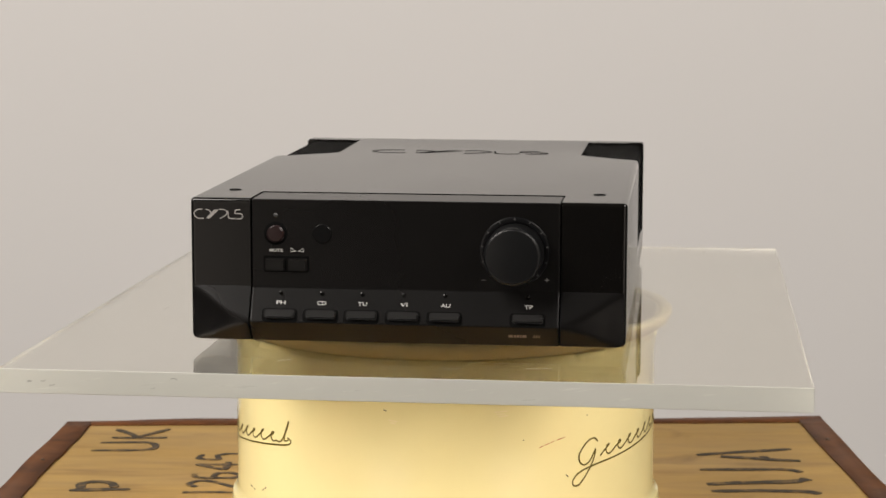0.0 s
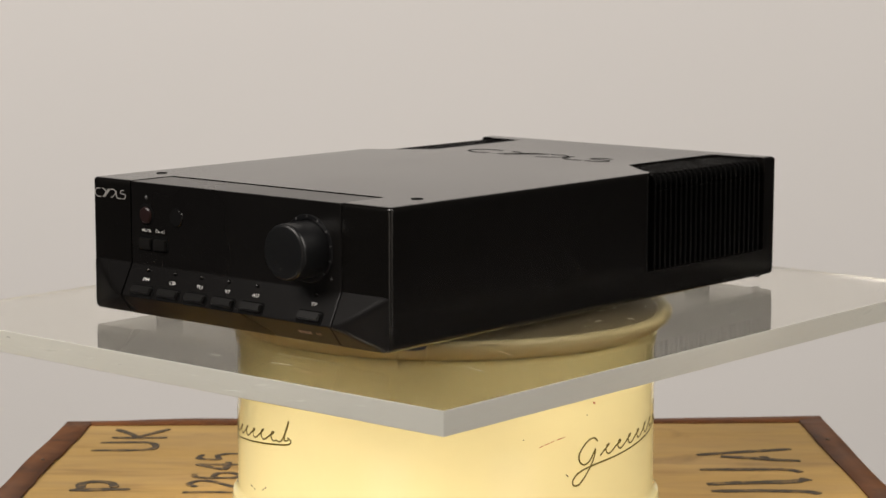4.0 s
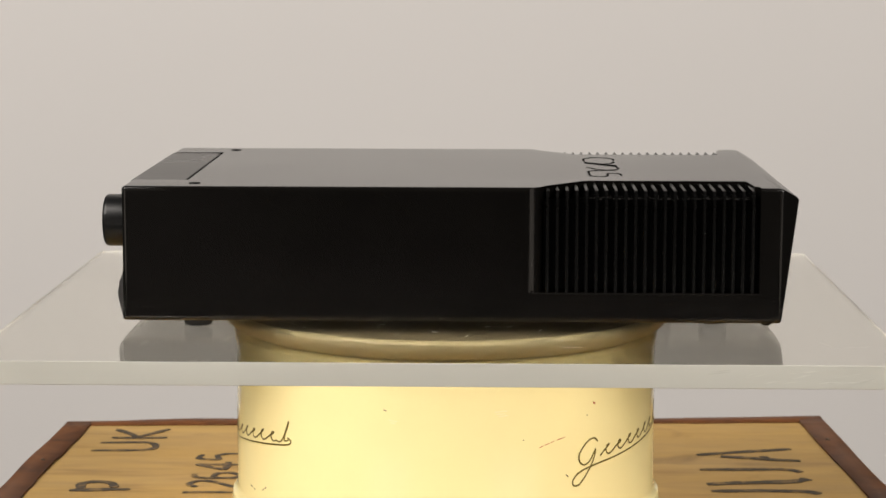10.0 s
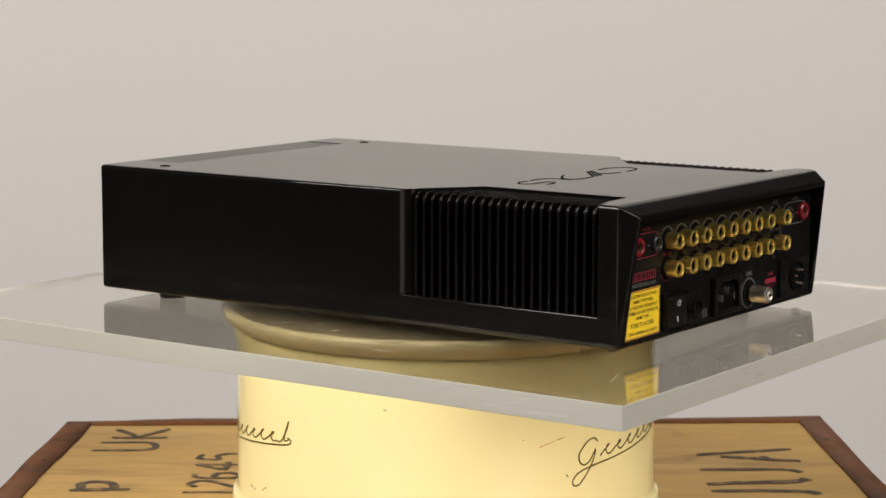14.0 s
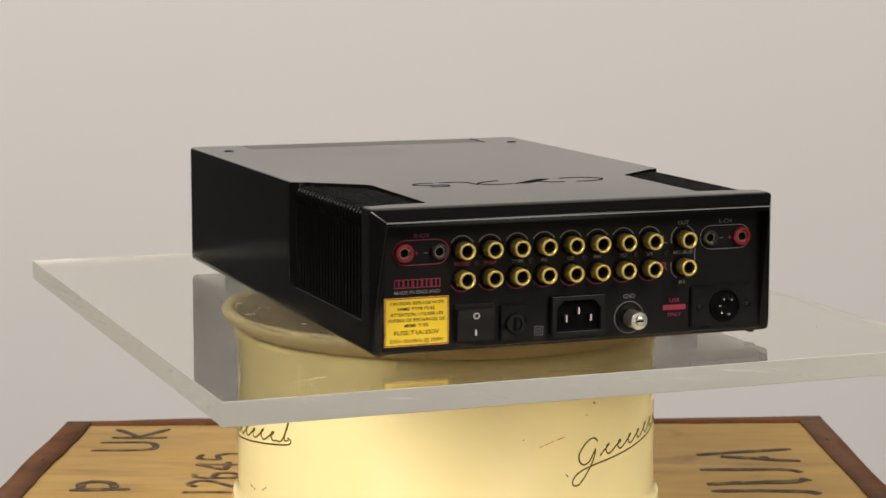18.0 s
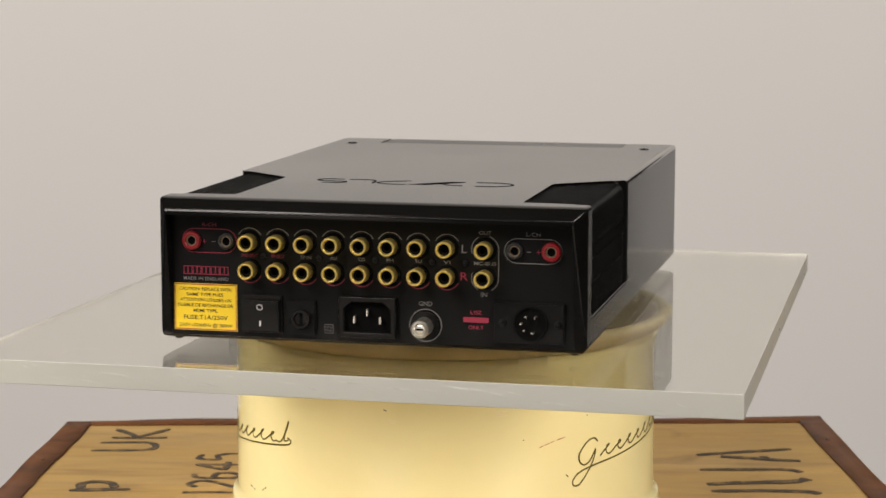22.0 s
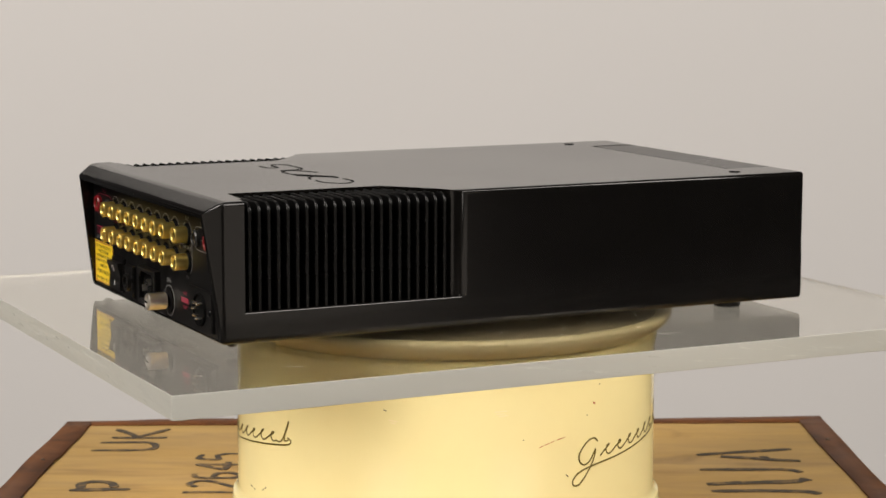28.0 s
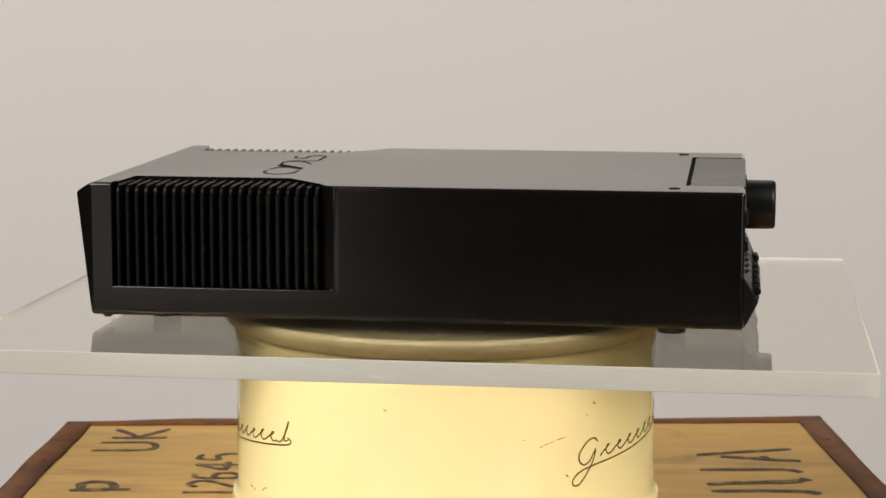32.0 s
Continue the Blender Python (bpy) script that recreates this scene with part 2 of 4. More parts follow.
def lettering(text, height, m, mat, parent, width=0.0, name="lettering", lift=0.00012):
    """Words in the built-in font, as a mesh, centred at the pose m, capitals of that height and, if given, of that width."""
    cu = bpy.data.curves.new("text", "FONT")
    cu.body, cu.size, cu.extrude, cu.resolution_u, cu.offset = text, 1.0, 0.0, 3, 0.004
    ob = new("text", cu)
    bpy.context.view_layer.update()
    me = bpy.data.meshes.new_from_object(ob.evaluated_get(bpy.context.evaluated_depsgraph_get()))
    bpy.data.objects.remove(ob)
    xs, ys = [v.co.x for v in me.vertices], [v.co.y for v in me.vertices]
    sy = height / 0.7
    sx = width / (max(xs) - min(xs)) if width else sy
    cx, cy = (max(xs) + min(xs)) / 2, 0.35
    me.transform(m @ Matrix.Diagonal((sx, sy, 1, 1)) @ Matrix.Translation((-cx, -cy, lift)))
    return part(name, me, mat, parent)


# ---- the room ----
def slab(name, x0, x1, y0, y1, z0, z1, mat, label, category):
    ob = part(name, box(x0, x1, y0, y1, z0, z1), mat)
    return tagged(ob, label, category, kind="structure")


FLOOR = -0.66
slab("floor", -2.6, 2.6, -3.4, 1.45, FLOOR - 0.1, FLOOR, M_FLOOR, "plain dark grey studio floor under the crate", "floor")
slab("wall_north", -2.6, 2.6, 1.45, 1.55, FLOOR - 0.1, 2.9, M_DARK, "plain dark grey studio wall behind the backdrop", "wall")
slab("wall_south", -2.6, 2.6, -3.5, -3.4, FLOOR - 0.1, 2.9, M_DARK, "plain dark grey studio wall", "wall")
slab("wall_west", -2.7, -2.6, -3.5, 1.55, FLOOR - 0.1, 2.9, M_DARK, "plain dark grey studio wall", "wall")
slab("wall_east", 2.6, 2.7, -3.5, 1.55, FLOOR - 0.1, 2.9, M_DARK, "plain dark grey studio wall", "wall")
slab("ceiling", -2.6, 2.6, -3.4, 1.45, 2.9, 3.0, M_DARK, "plain dark ceiling", "ceiling")
slab("backdrop", -0.74, 0.64, 1.35, 1.36, FLOOR + 0.004, 2.0, M_WALL, "plain pale grey backdrop panel behind the crate", "backdrop")

# ---- the wooden crate ----
CRATE = -0.130
crate = thing("wooden_crate", "old pine plywood crate with rusty brown metal edging and black stencilling", "crate", m=pose(0, 0, FLOOR))
CZ = CRATE - FLOOR
BL, BR, FR, FL = (-0.262, 0.2610), (0.261, 0.2745), (0.2815, -0.25), (-0.2855, -0.25)


def inset(k):
    return [(BL[0] + k, BL[1] - k), (BR[0] - k, BR[1] - k), (FR[0] - k, FR[1] + k), (FL[0] + k, FL[1] + k)]


part("lid_panel", prism(inset(0.004), "z", CZ - 0.012, CZ), M_WOOD, crate, "pale pine plywood lid panel with dark streaks")
lo = inset(0.006)
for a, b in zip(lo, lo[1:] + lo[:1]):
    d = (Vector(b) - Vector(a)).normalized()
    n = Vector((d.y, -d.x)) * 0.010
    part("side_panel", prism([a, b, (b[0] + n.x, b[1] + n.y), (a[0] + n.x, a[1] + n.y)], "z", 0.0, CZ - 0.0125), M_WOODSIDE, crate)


def band(a, b, wide, name, over=0.0015):
    """An angle strip of sheet metal, a little dented, over the edge from a to b; the crate lies to its right."""
    d = Vector((b[0] - a[0], b[1] - a[1]))
    length, d = d.length, Vector((b[0] - a[0], b[1] - a[1])).normalized()
    inn = Vector((d.y, -d.x))
    bm = bmesh.new()
    prev = None
    n = 36
    for i in range(n + 1):
        s = length * i / n
        wob = 0.0024 * noise.noise((s * 9 + a[0] * 30, a[1] * 7, 1.0)) + 0.0008 * noise.noise((s * 40, a[1] * 20, 3.0))
        up = 0.0022 * noise.noise((s * 11 + a[0] * 20, a[1] * 9, 5.0))
        c = Vector(a) + d * s
        ring = []
        for off, z in ((-0.001, CZ - 0.030), (-0.0012, CZ + over - 0.001), (0.0002, CZ + over + 0.0006), (wide, CZ + over), (wide, CZ + 0.0001)):
            p = c + inn * (off + (wob if off > 0.001 else 0.0))
            ring.append(bm.verts.new((p.x, p.y, z + (up if z > CZ + 0.0005 else 0) * (1 if off < 0.005 else 0.3))))
        if prev:
            for k in range(4):
                bm.faces.new((prev[k], prev[k + 1], ring[k + 1], ring[k]))
        prev = ring
    bmesh.ops.recalc_face_normals(bm, faces=bm.faces[:])
    ob = part(name, bm, M_RUST, crate, "rusty brown sheet metal edge strip", smooth=True)
    mod = ob.modifiers.new("thick", "SOLIDIFY")
    mod.thickness = 0.0007
    return ob


band(BL, BR, 0.0125, "edge_strip", 0.001)
band(FL, (BL[0] - 0.0002, BL[1] - 0.006), 0.0175, "edge_strip", 0.0016)
band((BR[0] + 0.0002, BR[1] - 0.006), FR, 0.0165, "edge_strip", 0.0016)
band(FR, FL, 0.0170, "edge_strip", 0.0010)
for a, b, cnt in ((FL, BL, 3), (BR, FR, 3)):
    for i in range(cnt):
        t = (i + 0.35) / cnt
        p = Vector(a).lerp(Vector(b), t)
        x = p.x + (0.0095 if p.x < 0 else -0.0095)
        part("nail_head", lathe([(0.0, 0.0008), (0.0010, 0.0006), (0.0014, 0.0), (0.0014, -0.001)], pose(x, p.y - 0.01, CZ + 0.0024), 10), M_NAIL, crate)


def on_lid(u, v, h):
    return (u + (0.0006 if u < 0 else 0.0020), v - 0.0068, CZ + 0.0002 + h)


def stencil(lines, wide):
    bm = bmesh.new()
    for k, l in enumerate(lines):
        pts = smooth_line(l, 5) if len(l) > 2 else [tuple(Vector(l[0]).lerp(Vector(l[1]), k / 14)) for k in range(15)]
        pts = [(x + 0.0012 * noise.noise((x * 60, y * 60, 0)), y + 0.0012 * noise.noise((x * 60, y * 60, 4))) for x, y in pts]
        ribbon(pts, lambda i: wide * (1 + 0.45 * noise.noise((pts[i][0] * 260, pts[i][1] * 260, 7.0)) - (0.35 if i in (0, len(pts) - 1) else 0)), 0.0002 + 0.00006 * k, on_lid, bm)
    return bm


# stencilled characters read away from the camera, their tops to the west
part("stencil_lettering", stencil([[(-0.2305, 0.2040), (-0.2030, 0.2050), (-0.1935, 0.1990), (-0.1935, 0.1880), (-0.2030, 0.1830), (-0.2330, 0.1815)]], 0.0046), M_STENCIL, crate, "black stencilled letter U")
part("stencil_lettering", stencil([[(-0.2255, 0.2185), (-0.1880, 0.2185)], [(-0.2250, 0.2440), (-0.2070, 0.2205)], [(-0.2070, 0.2215), (-0.1900, 0.2440)]], 0.0046), M_STENCIL, crate, "black stencilled letter K")
part("stencil_lettering", stencil([[(-0.2290, 0.0770), (-0.1925, 0.0800)], [(-0.2235, 0.0800), (-0.2245, 0.0930), (-0.2170, 0.0985), (-0.2075, 0.0950), (-0.2030, 0.0840)]], 0.0060), M_STENCIL, crate, "black stencilled letter P")
number = [[(-0.1600, 0.0735), (-0.1270, 0.0735)],
          [(-0.1540, 0.0860), (-0.1590, 0.0930), (-0.1540, 0.1010), (-0.1440, 0.0990), (-0.1300, 0.0870), (-0.1290, 0.1020)],
          [(-0.1580, 0.1190), (-0.1560, 0.1110), (-0.1440, 0.1080), (-0.1330, 0.1090), (-0.1300, 0.1160), (-0.1350, 0.1220), (-0.1440, 0.1200), (-0.1460, 0.1110)],
          [(-0.1600, 0.1430), (-0.1300, 0.1430)],
          [(-0.1580, 0.1700), (-0.1590, 0.1590), (-0.1470, 0.1580), (-0.1490, 0.1680), (-0.1420, 0.1740), (-0.1320, 0.1690), (-0.1310, 0.1570)]]
for n, l in zip("12645", number):
    lines = [l] + ([[(-0.1590, 0.1425), (-0.1405, 0.1295)], [(-0.1400, 0.1290), (-0.1400, 0.1500)]] if n == "4" else [])
    part("stencil_lettering", stencil(lines, 0.0040), M_STENCIL, crate, "black stencilled digit " + n)
part("stencil_lettering", stencil([[(0.1600, 0.1725), (0.2240, 0.1900)], [(0.1760, 0.1680), (0.2250, 0.1560)], [(0.2030, 0.1690), (0.2035, 0.1620)]], 0.0060), M_STENCIL, crate, "black stencilled letter A")
letter = part("stencil_lettering", stencil([[(0.1580, 0.1330), (0.1900, 0.1335), (0.2120, 0.1330), (0.2215, 0.1262)]], 0.0060), M_STENCIL, crate, "black stencilled letter U")
part("stencil_stroke", stencil([[(0.1580, 0.0955), (0.1900, 0.1000), (0.2120, 0.1025), (0.2215, 0.1100)]], 0.0082), M_STENCIL, letter)
part("stencil_lettering", stencil([[(0.1580, 0.0785), (0.2100, 0.0790), (0.2230, 0.0720)]], 0.0064), M_STENCIL, crate, "black stencilled bar")

# ---- the cream drum ----
DX, DR = -0.0006, 0.118
drum = thing("cream_drum", "cream enamelled metal drum with dark olive scrolls, on a wooden crate", "drum", m=pose(DX, 0, CRATE))
DZ = -CRATE
part("shell", lathe([(0.0, 0.0005), (0.1200, 0.0005), (0.1215, 0.004), (0.1215, 0.0190), (0.1208, 0.0225), (0.1190, 0.0240), (DR, 0.0270),
                     (DR, 0.0980), (DR + 0.001, 0.1010), (DR + 0.001, 0.1040), (DR - 0.002, 0.1062), (0.0, 0.1062)], None, 96), M_CREAM, drum)


def on_drum(u, v, h):
    """u degrees from the front to the east, v height above the plate's top in mm."""
    a = radians(u)
    return ((DR + 0.00005 + h) * math.sin(a), -(DR + 0.00005 + h) * math.cos(a), DZ + v / 1000)


def drum_strokes(lines, mm, bm=None):
    bm = bm or bmesh.new()
    k = math.degrees(0.001 / DR)
    for l in lines:
        pts = [(u / k, v) for u, v in (smooth_line(l, 6) if len(l) > 2 else l)]
        ribbon(pts, mm, 0.00012, lambda u, v, h: on_drum(u * k, v, h), bm)
    return bm


def scroll(u0, v0, slope):
    """A line with a looped head, a row of waves, and a long rule under it, ended by a hook."""
    head = [(43.4, -62.5), (42.0, -60.3), (39.6, -61.5), (37.2, -66.5), (37.0, -71.0), (38.6, -73.6), (40.6, -72.0), (42.6, -66.5), (41.8, -72.0),
            (39.6, -78.5), (37.0, -83.6), (35.2, -83.6), (35.0, -80.6), (37.0, -77.2), (42.0, -74.9), (52.0, -73.2), (62.0, -71.4), (74.0, -69.0), (79.5, -67.4), (80.6, -65.2), (79.2, -63.9)]
    waves = [(44.4, -70.8)]
    for i in range(6):
        b, r = 45.4 + i * 5.1, i * 0.72
        tall = (0.4, -0.5, 0.2, -0.3, 0.5, 0.0)[i]
        waves += [(b + 0.6, -68.4 + r), (b + 2.2, -66.8 + r + tall), (b + 2.5, -65.9 + r + tall), (b + 1.6, -66.4 + r), (b + 1.3, -69.0 + r), (b + 2.2, -70.8 + r), (b + 3.6, -70.2 + r)]
    waves += [(76.6, -66.4), (78.8, -60.0), (79.8, -54.8), (78.2, -62.0), (78.2, -65.6), (79.6, -65.0)]
    return [[(u + u0, v + v0 + slope * (u - 57)) for u, v in l] for l in (head, waves)]


def marks(name, lines, mm, mat, label):
    for l in lines:
        part(name, drum_strokes([l], mm), mat, drum, label)


part("scroll", drum_strokes(scroll(-0.4, 0.9, 0.05), 0.88), M_OLIVE, drum, "dark olive scrolled mark with a rule under it")
part("scroll", drum_strokes(scroll(-124.6, 1.0, 0.05), 0.88), M_OLIVE, drum, "dark olive scrolled mark with a rule under it")
marks("scratch", [[(24.4, -61.0), (25.6, -60.2)], [(26.0, -60.0), (27.2, -59.2)], [(27.6, -59.0), (28.6, -58.4)], [(29.4, -58.0), (31.9, -57.0)]], 0.34, M_REDMARK, "thin red scratch")
marks("spot", [[(41.2, -40.9), (41.9, -41.6)]], 0.9, M_REDMARK, "small red spot")
marks("speck", [[(-64.8, -95.2), (-63.4, -96.0)], [(-62.5, -96.4), (-61.6, -96.6)], [(-57.2, -95.2), (-56.4, -94.0)], [(-55.8, -93.6), (-55.0, -92.4)]], 0.5, M_SMUDGE, "dark scuffs")
marks("speck", [[(19.8, -56.0), (20.2, -56.4)], [(32.4, -77.2), (33.0, -78.6)], [(-15.8, -39.8), (-15.0, -40.2)], [(38.9, -46.9), (39.2, -47.3)]], 0.5, M_SMUDGE, "dark specks")
marks("speck", [[(40.0, -25.2), (40.4, -26.8)], [(43.4, -31.0), (43.6, -31.6)], [(-9.5, -27.0), (-9.1, -27.6)]], 1.3, M_SMUDGE, "brown stains")
# pale dashes painted where the two soft highlights sit on the drum
marks("painted_glint", [[(-14.4, -45.0), (-12.2, -45.6)], [(-14.0, -46.4), (-12.6, -46.6)], [(12.4, -40.6), (15.6, -40.2)], [(12.8, -41.8), (15.0, -41.6)], [(13.4, -43.0), (15.8, -42.7)]], 0.5, M_PALEMARK, "pale dashes standing in for the drum's soft highlights")

# ---- the turning platter under the plate ----
THICK = 0.0115
platter = thing("turntable_platter", "cream enamelled turntable platter with a rolled lip, under a clear plate", "turntable", m=pose(0, 0, -THICK - 0.0003))
part("disc", lathe([(0.0, -0.0115), (0.1165, -0.0115), (0.1205, -0.0098), (0.1238, -0.0072), (0.1258, -0.0048), (0.1266, -0.0032), (0.1267, -0.0020), (0.1258, -0.0008), (0.1240, -0.0003),
                    (0.1222, -0.0003), (0.1205, -0.0010), (0.1194, -0.0022), (0.0, -0.0023)], None, 96), M_PLATTER, platter)
part("mat", lathe([(0.0, -0.0014), (0.1178, -0.0014), (0.1184, -0.0018), (0.1184, -0.0024)], None, 96), M_MAT, platter, "dull brown platter mat")


def on_platter(u, v, h):
    a = radians(u)
    return ((0.1264 + h) * math.sin(a), -(0.1264 + h) * math.cos(a), v / 1000)


rnd = random.Random(4)
bm = bmesh.new()
for i in range(26):
    u, v = rnd.uniform(0, 360), rnd.uniform(-2.8, -1.2)
    w = rnd.uniform(0.8, 5.5)
    k = math.degrees(0.001 / 0.127)
    ribbon([((u + w * j / 4) / k, v + rnd.uniform(-0.25, 0.25)) for j in range(5)], rnd.uniform(0.25, 0.6), 0.00035, lambda a, b, h: on_platter(a * k, b, h), bm)
k = math.degrees(0.001 / 0.127)
for u in (16.0, 118.0, 251.0):
    ribbon([(u / k, -1.2), (u / k + 0.3, -2.0), (u / k, -2.9)], 1.1, 0.0003, lambda a, b, h: on_platter(a * k, b, h), bm)
tagged(part("chip", bm, M_SMUDGE, platter, "dark chips along the lip"), kind="stuff")

# ---- the clear plate ----
PX0, PX1, PY0, PY1 = -0.1875, 0.1925, -0.2290, 0.2280
plate = thing("acrylic_plate", "thick clear acrylic plate with rough sawn edges, carrying an amplifier", "plate")
bm = box(PX0, PX1, PY0, PY1, -THICK, 0.0)
bmesh.ops.bevel(bm, geom=bm.edges[:], offset=0.0002, segments=1, affect="EDGES")
for f in bm.faces:
    f.material_index = 0 if abs(f.normal.z) > 0.9 else 1
sheet = part("sheet", bm, [M_ACRYLIC, M_SAWN], plate)
sheet.visible_shadow = False
rnd = random.Random(11)
bm = bmesh.new()
for x, y, l, a in ((0.132, 0.190, 0.020, 20), (0.146, 0.201, 0.012, 100), (-0.150, 0.150, 0.010, 60), (-0.140, 0.190, 0.010, 150), (0.150, -0.150, 0.014, 170),
                   (0.135, -0.110, 0.012, 165), (0.060, -0.200, 0.012, 10), (-0.060, -0.195, 0.008, 35), (0.02, -0.205, 0.010, 5), (-0.150, -0.060, 0.012, 80), (0.150, 0.06, 0.01, 95)):
    d = (math.cos(radians(a)) * l, math.sin(radians(a)) * l)
    pts = [(x + d[0] * k / 4 + rnd.uniform(-1, 1) * 0.0004, y + d[1] * k / 4 + rnd.uniform(-1, 1) * 0.0004) for k in range(5)]
    ribbon(pts, 0.00018, 0.00004, lambda u, v, h: (u, v, 0.00002 + h), bm)
tagged(part("scratch", bm, M_DUST, plate, "fine pale scratches"), kind="stuff")
bm = bmesh.new()
for i in range(70):
    x, y, s = rnd.uniform(PX0 + 0.01, PX1 - 0.01), rnd.uniform(PY0 + 0.01, PY1 - 0.01), rnd.uniform(0.00010, 0.00030)
    box(x - s, x + s, y - s * 0.7, y + s * 0.7, 0.00002, s * 0.5, bm)
tagged(part("dust", bm, M_DUST, plate, "specks of pale dust"), kind="stuff")


def glint_ridges(count, a, b, place):
    """Low slanting ridges along an edge of the plate, from a to b, each a sliver with two sloping faces; they stand in
    for streaks of light reflected inside the sheet.
    """
    bm = bmesh.new()
    for i in range(count):
        u, l = a + (b - a) * (i + rnd.random()) / count, rnd.uniform(0.006, 0.020)
        v, rise, fat = rnd.uniform(-0.0105, -0.0035), rnd.uniform(0.0008, 0.0030), rnd.uniform(0.0002, 0.0006)
        ends = [(u - l / 2, v), (u + l / 2, min(v + rise, -0.0006))]
        mid = ((ends[0][0] + ends[1][0]) / 2, (ends[0][1] + ends[1][1]) / 2)
        tips = [bm.verts.new(place(*e, 0.0)) for e in ends]
        low, high = bm.verts.new(place(mid[0], mid[1] - fat, 0.0)), bm.verts.new(place(mid[0], mid[1] + fat, 0.0))
        top = bm.verts.new(place(mid[0], mid[1], fat * 0.16))
        bmesh.ops.recalc_face_normals(bm, faces=[bm.faces.new(f) for f in ((tips[0], low, top), (low, tips[1], top), (tips[1], high, top), (high, tips[0], top))])
    tagged(part("edge_glint", bm, M_EDGEGLINT, plate, "low slanted slivers standing in for streaks of reflected light along the edge"), kind="stuff")


glint_ridges(22, PX0 + 0.02, PX1 - 0.03, lambda u, v, h: (u, PY0 - 0.00002 - h, v))
glint_ridges(34, PX0 + 0.02, PX1 - 0.03, lambda u, v, h: (u, PY1 + 0.00002 + h, v))
glint_ridges(28, PY0 + 0.02, 0.05, lambda u, v, h: (PX0 - 0.00002 - h, u, v))
glint_ridges(14, 0.13, PY1 - 0.02, lambda u, v, h: (PX1 + 0.00002 + h, u, v))
bm = bmesh.new()
for i in range(5):
    x = PX0 + 0.012 + abs(rnd.gauss(0, 0.030))
    z, w = rnd.uniform(-0.0100, -0.0015), rnd.uniform(0.0010, 0.0034)
    ribbon([(x, z), (x + w * 0.5, z + rnd.uniform(-1, 1) * 0.0004), (x + w, z + rnd.uniform(-1, 1) * 0.0006)], rnd.uniform(0.0003, 0.0009), 0.00005, lambda u, v, h: (u, PY0 - 0.00004 - h, v), bm)
tagged(part("grime", bm, M_EDGEDIRT, plate, "grey grime on the sawn edge"), kind="stuff")
bm = bmesh.new()
for i in range(40):
    a, r = rnd.uniform(0, 6.283), 0.09 + abs(rnd.gauss(0, 0.025))
    x, y, l, d = r * math.cos(a), r * math.sin(a), rnd.uniform(0.0008, 0.005), rnd.uniform(0, 3.14)
    ribbon([(x + l * k * math.cos(d + k * 0.5), y + l * k * math.sin(d + k * 0.5)) for k in (0, 0.35, 0.7, 1.0)], rnd.uniform(0.00012, 0.0003), 0.00004, lambda u, v, h: (u, v, 0.00002 + h), bm)
tagged(part("fine_scratch", bm, M_DUST, plate, "short fine scratches"), kind="stuff")

# ---- the amplifier ----
amp = thing("amplifier", "black slim integrated amplifier with finned sides, standing on a clear plate", "amplifier")
W, FY, TZ, BZ = 0.1070, -0.1654, 0.0748, 0.0045
shell = prism([(FY, BZ), (FY, TZ), (0.1732, TZ), (0.1829, 0.0692), (0.1742, BZ)], "x", -W, W)
bmesh.ops.bevel(shell, geom=[e for e in shell.edges if e.calc_face_angle() > 0.5], offset=0.0021, segments=8, profile=0.5, affect="EDGES", clamp_overlap=False)


def plane_cut(bm, at, n):
    """Takes off what lies beyond a plane and closes the cut."""
    bmesh.ops.bisect_plane(bm, geom=bm.verts[:] + bm.edges[:] + bm.faces[:], dist=1e-7, plane_co=at, plane_no=n, clear_outer=True)
    bmesh.ops.holes_fill(bm, edges=[e for e in bm.edges if e.is_boundary], sides=0)


def eased(bm, at, n1, n2, r, steps=5):
    """Rounds the edge of two planes through a point to the radius r."""
    c = at - (n1 + n2) * r / (1 + n1.dot(n2))
    for k in range(1, steps + 1):
        e = n1.slerp(n2, k / (steps + 1))
        plane_cut(bm, c + e * r, e)


# the rear corners are planed off, more at the top than at the bottom, and their edges eased
for s in (-1, 1):
    a, b, c = Vector((s * W, 0.1736, TZ)), Vector((s * 0.1010, 0.1830, 0.0692)), Vector((s * W, 0.1736, BZ))
    n = (b - a).cross(c - a).normalized()
    n = n if n.x * s > 0 else -n
    plane_cut(shell, a, n)
    for at, other, r in ((a, (s, 0, 0), 0.0045), (b, (0, 0.991, -0.133), 0.0022), (b, (0, 0.500, 0.866), 0.0018)):
        eased(shell, at, n, Vector(other).normalized(), r)
    eased(shell, Vector((s * W, 0, BZ)), Vector((s, 0, 0)), Vector((0, 0, -1)), 0.0038, 8)
bmesh.ops.remove_doubles(shell, verts=shell.verts[:], dist=0.00002)
bmesh.ops.recalc_face_normals(shell, faces=shell.faces[:])
cutters = [box(-0.0771, 0.0755, -0.3, FY + 0.003, -0.1, 0.2), box(-0.0771, 0.0755, -0.3, -0.1349, TZ - 0.0018, 0.2), box(-0.0771, 0.0755, -0.1371, -0.1349, TZ - 0.007, 0.2),
           prism([(0.1740, 0.0064), (0.1740, 0.0662), (0.22, 0.0682), (0.22, 0.0044)], "x", -0.1010, 0.1010)]
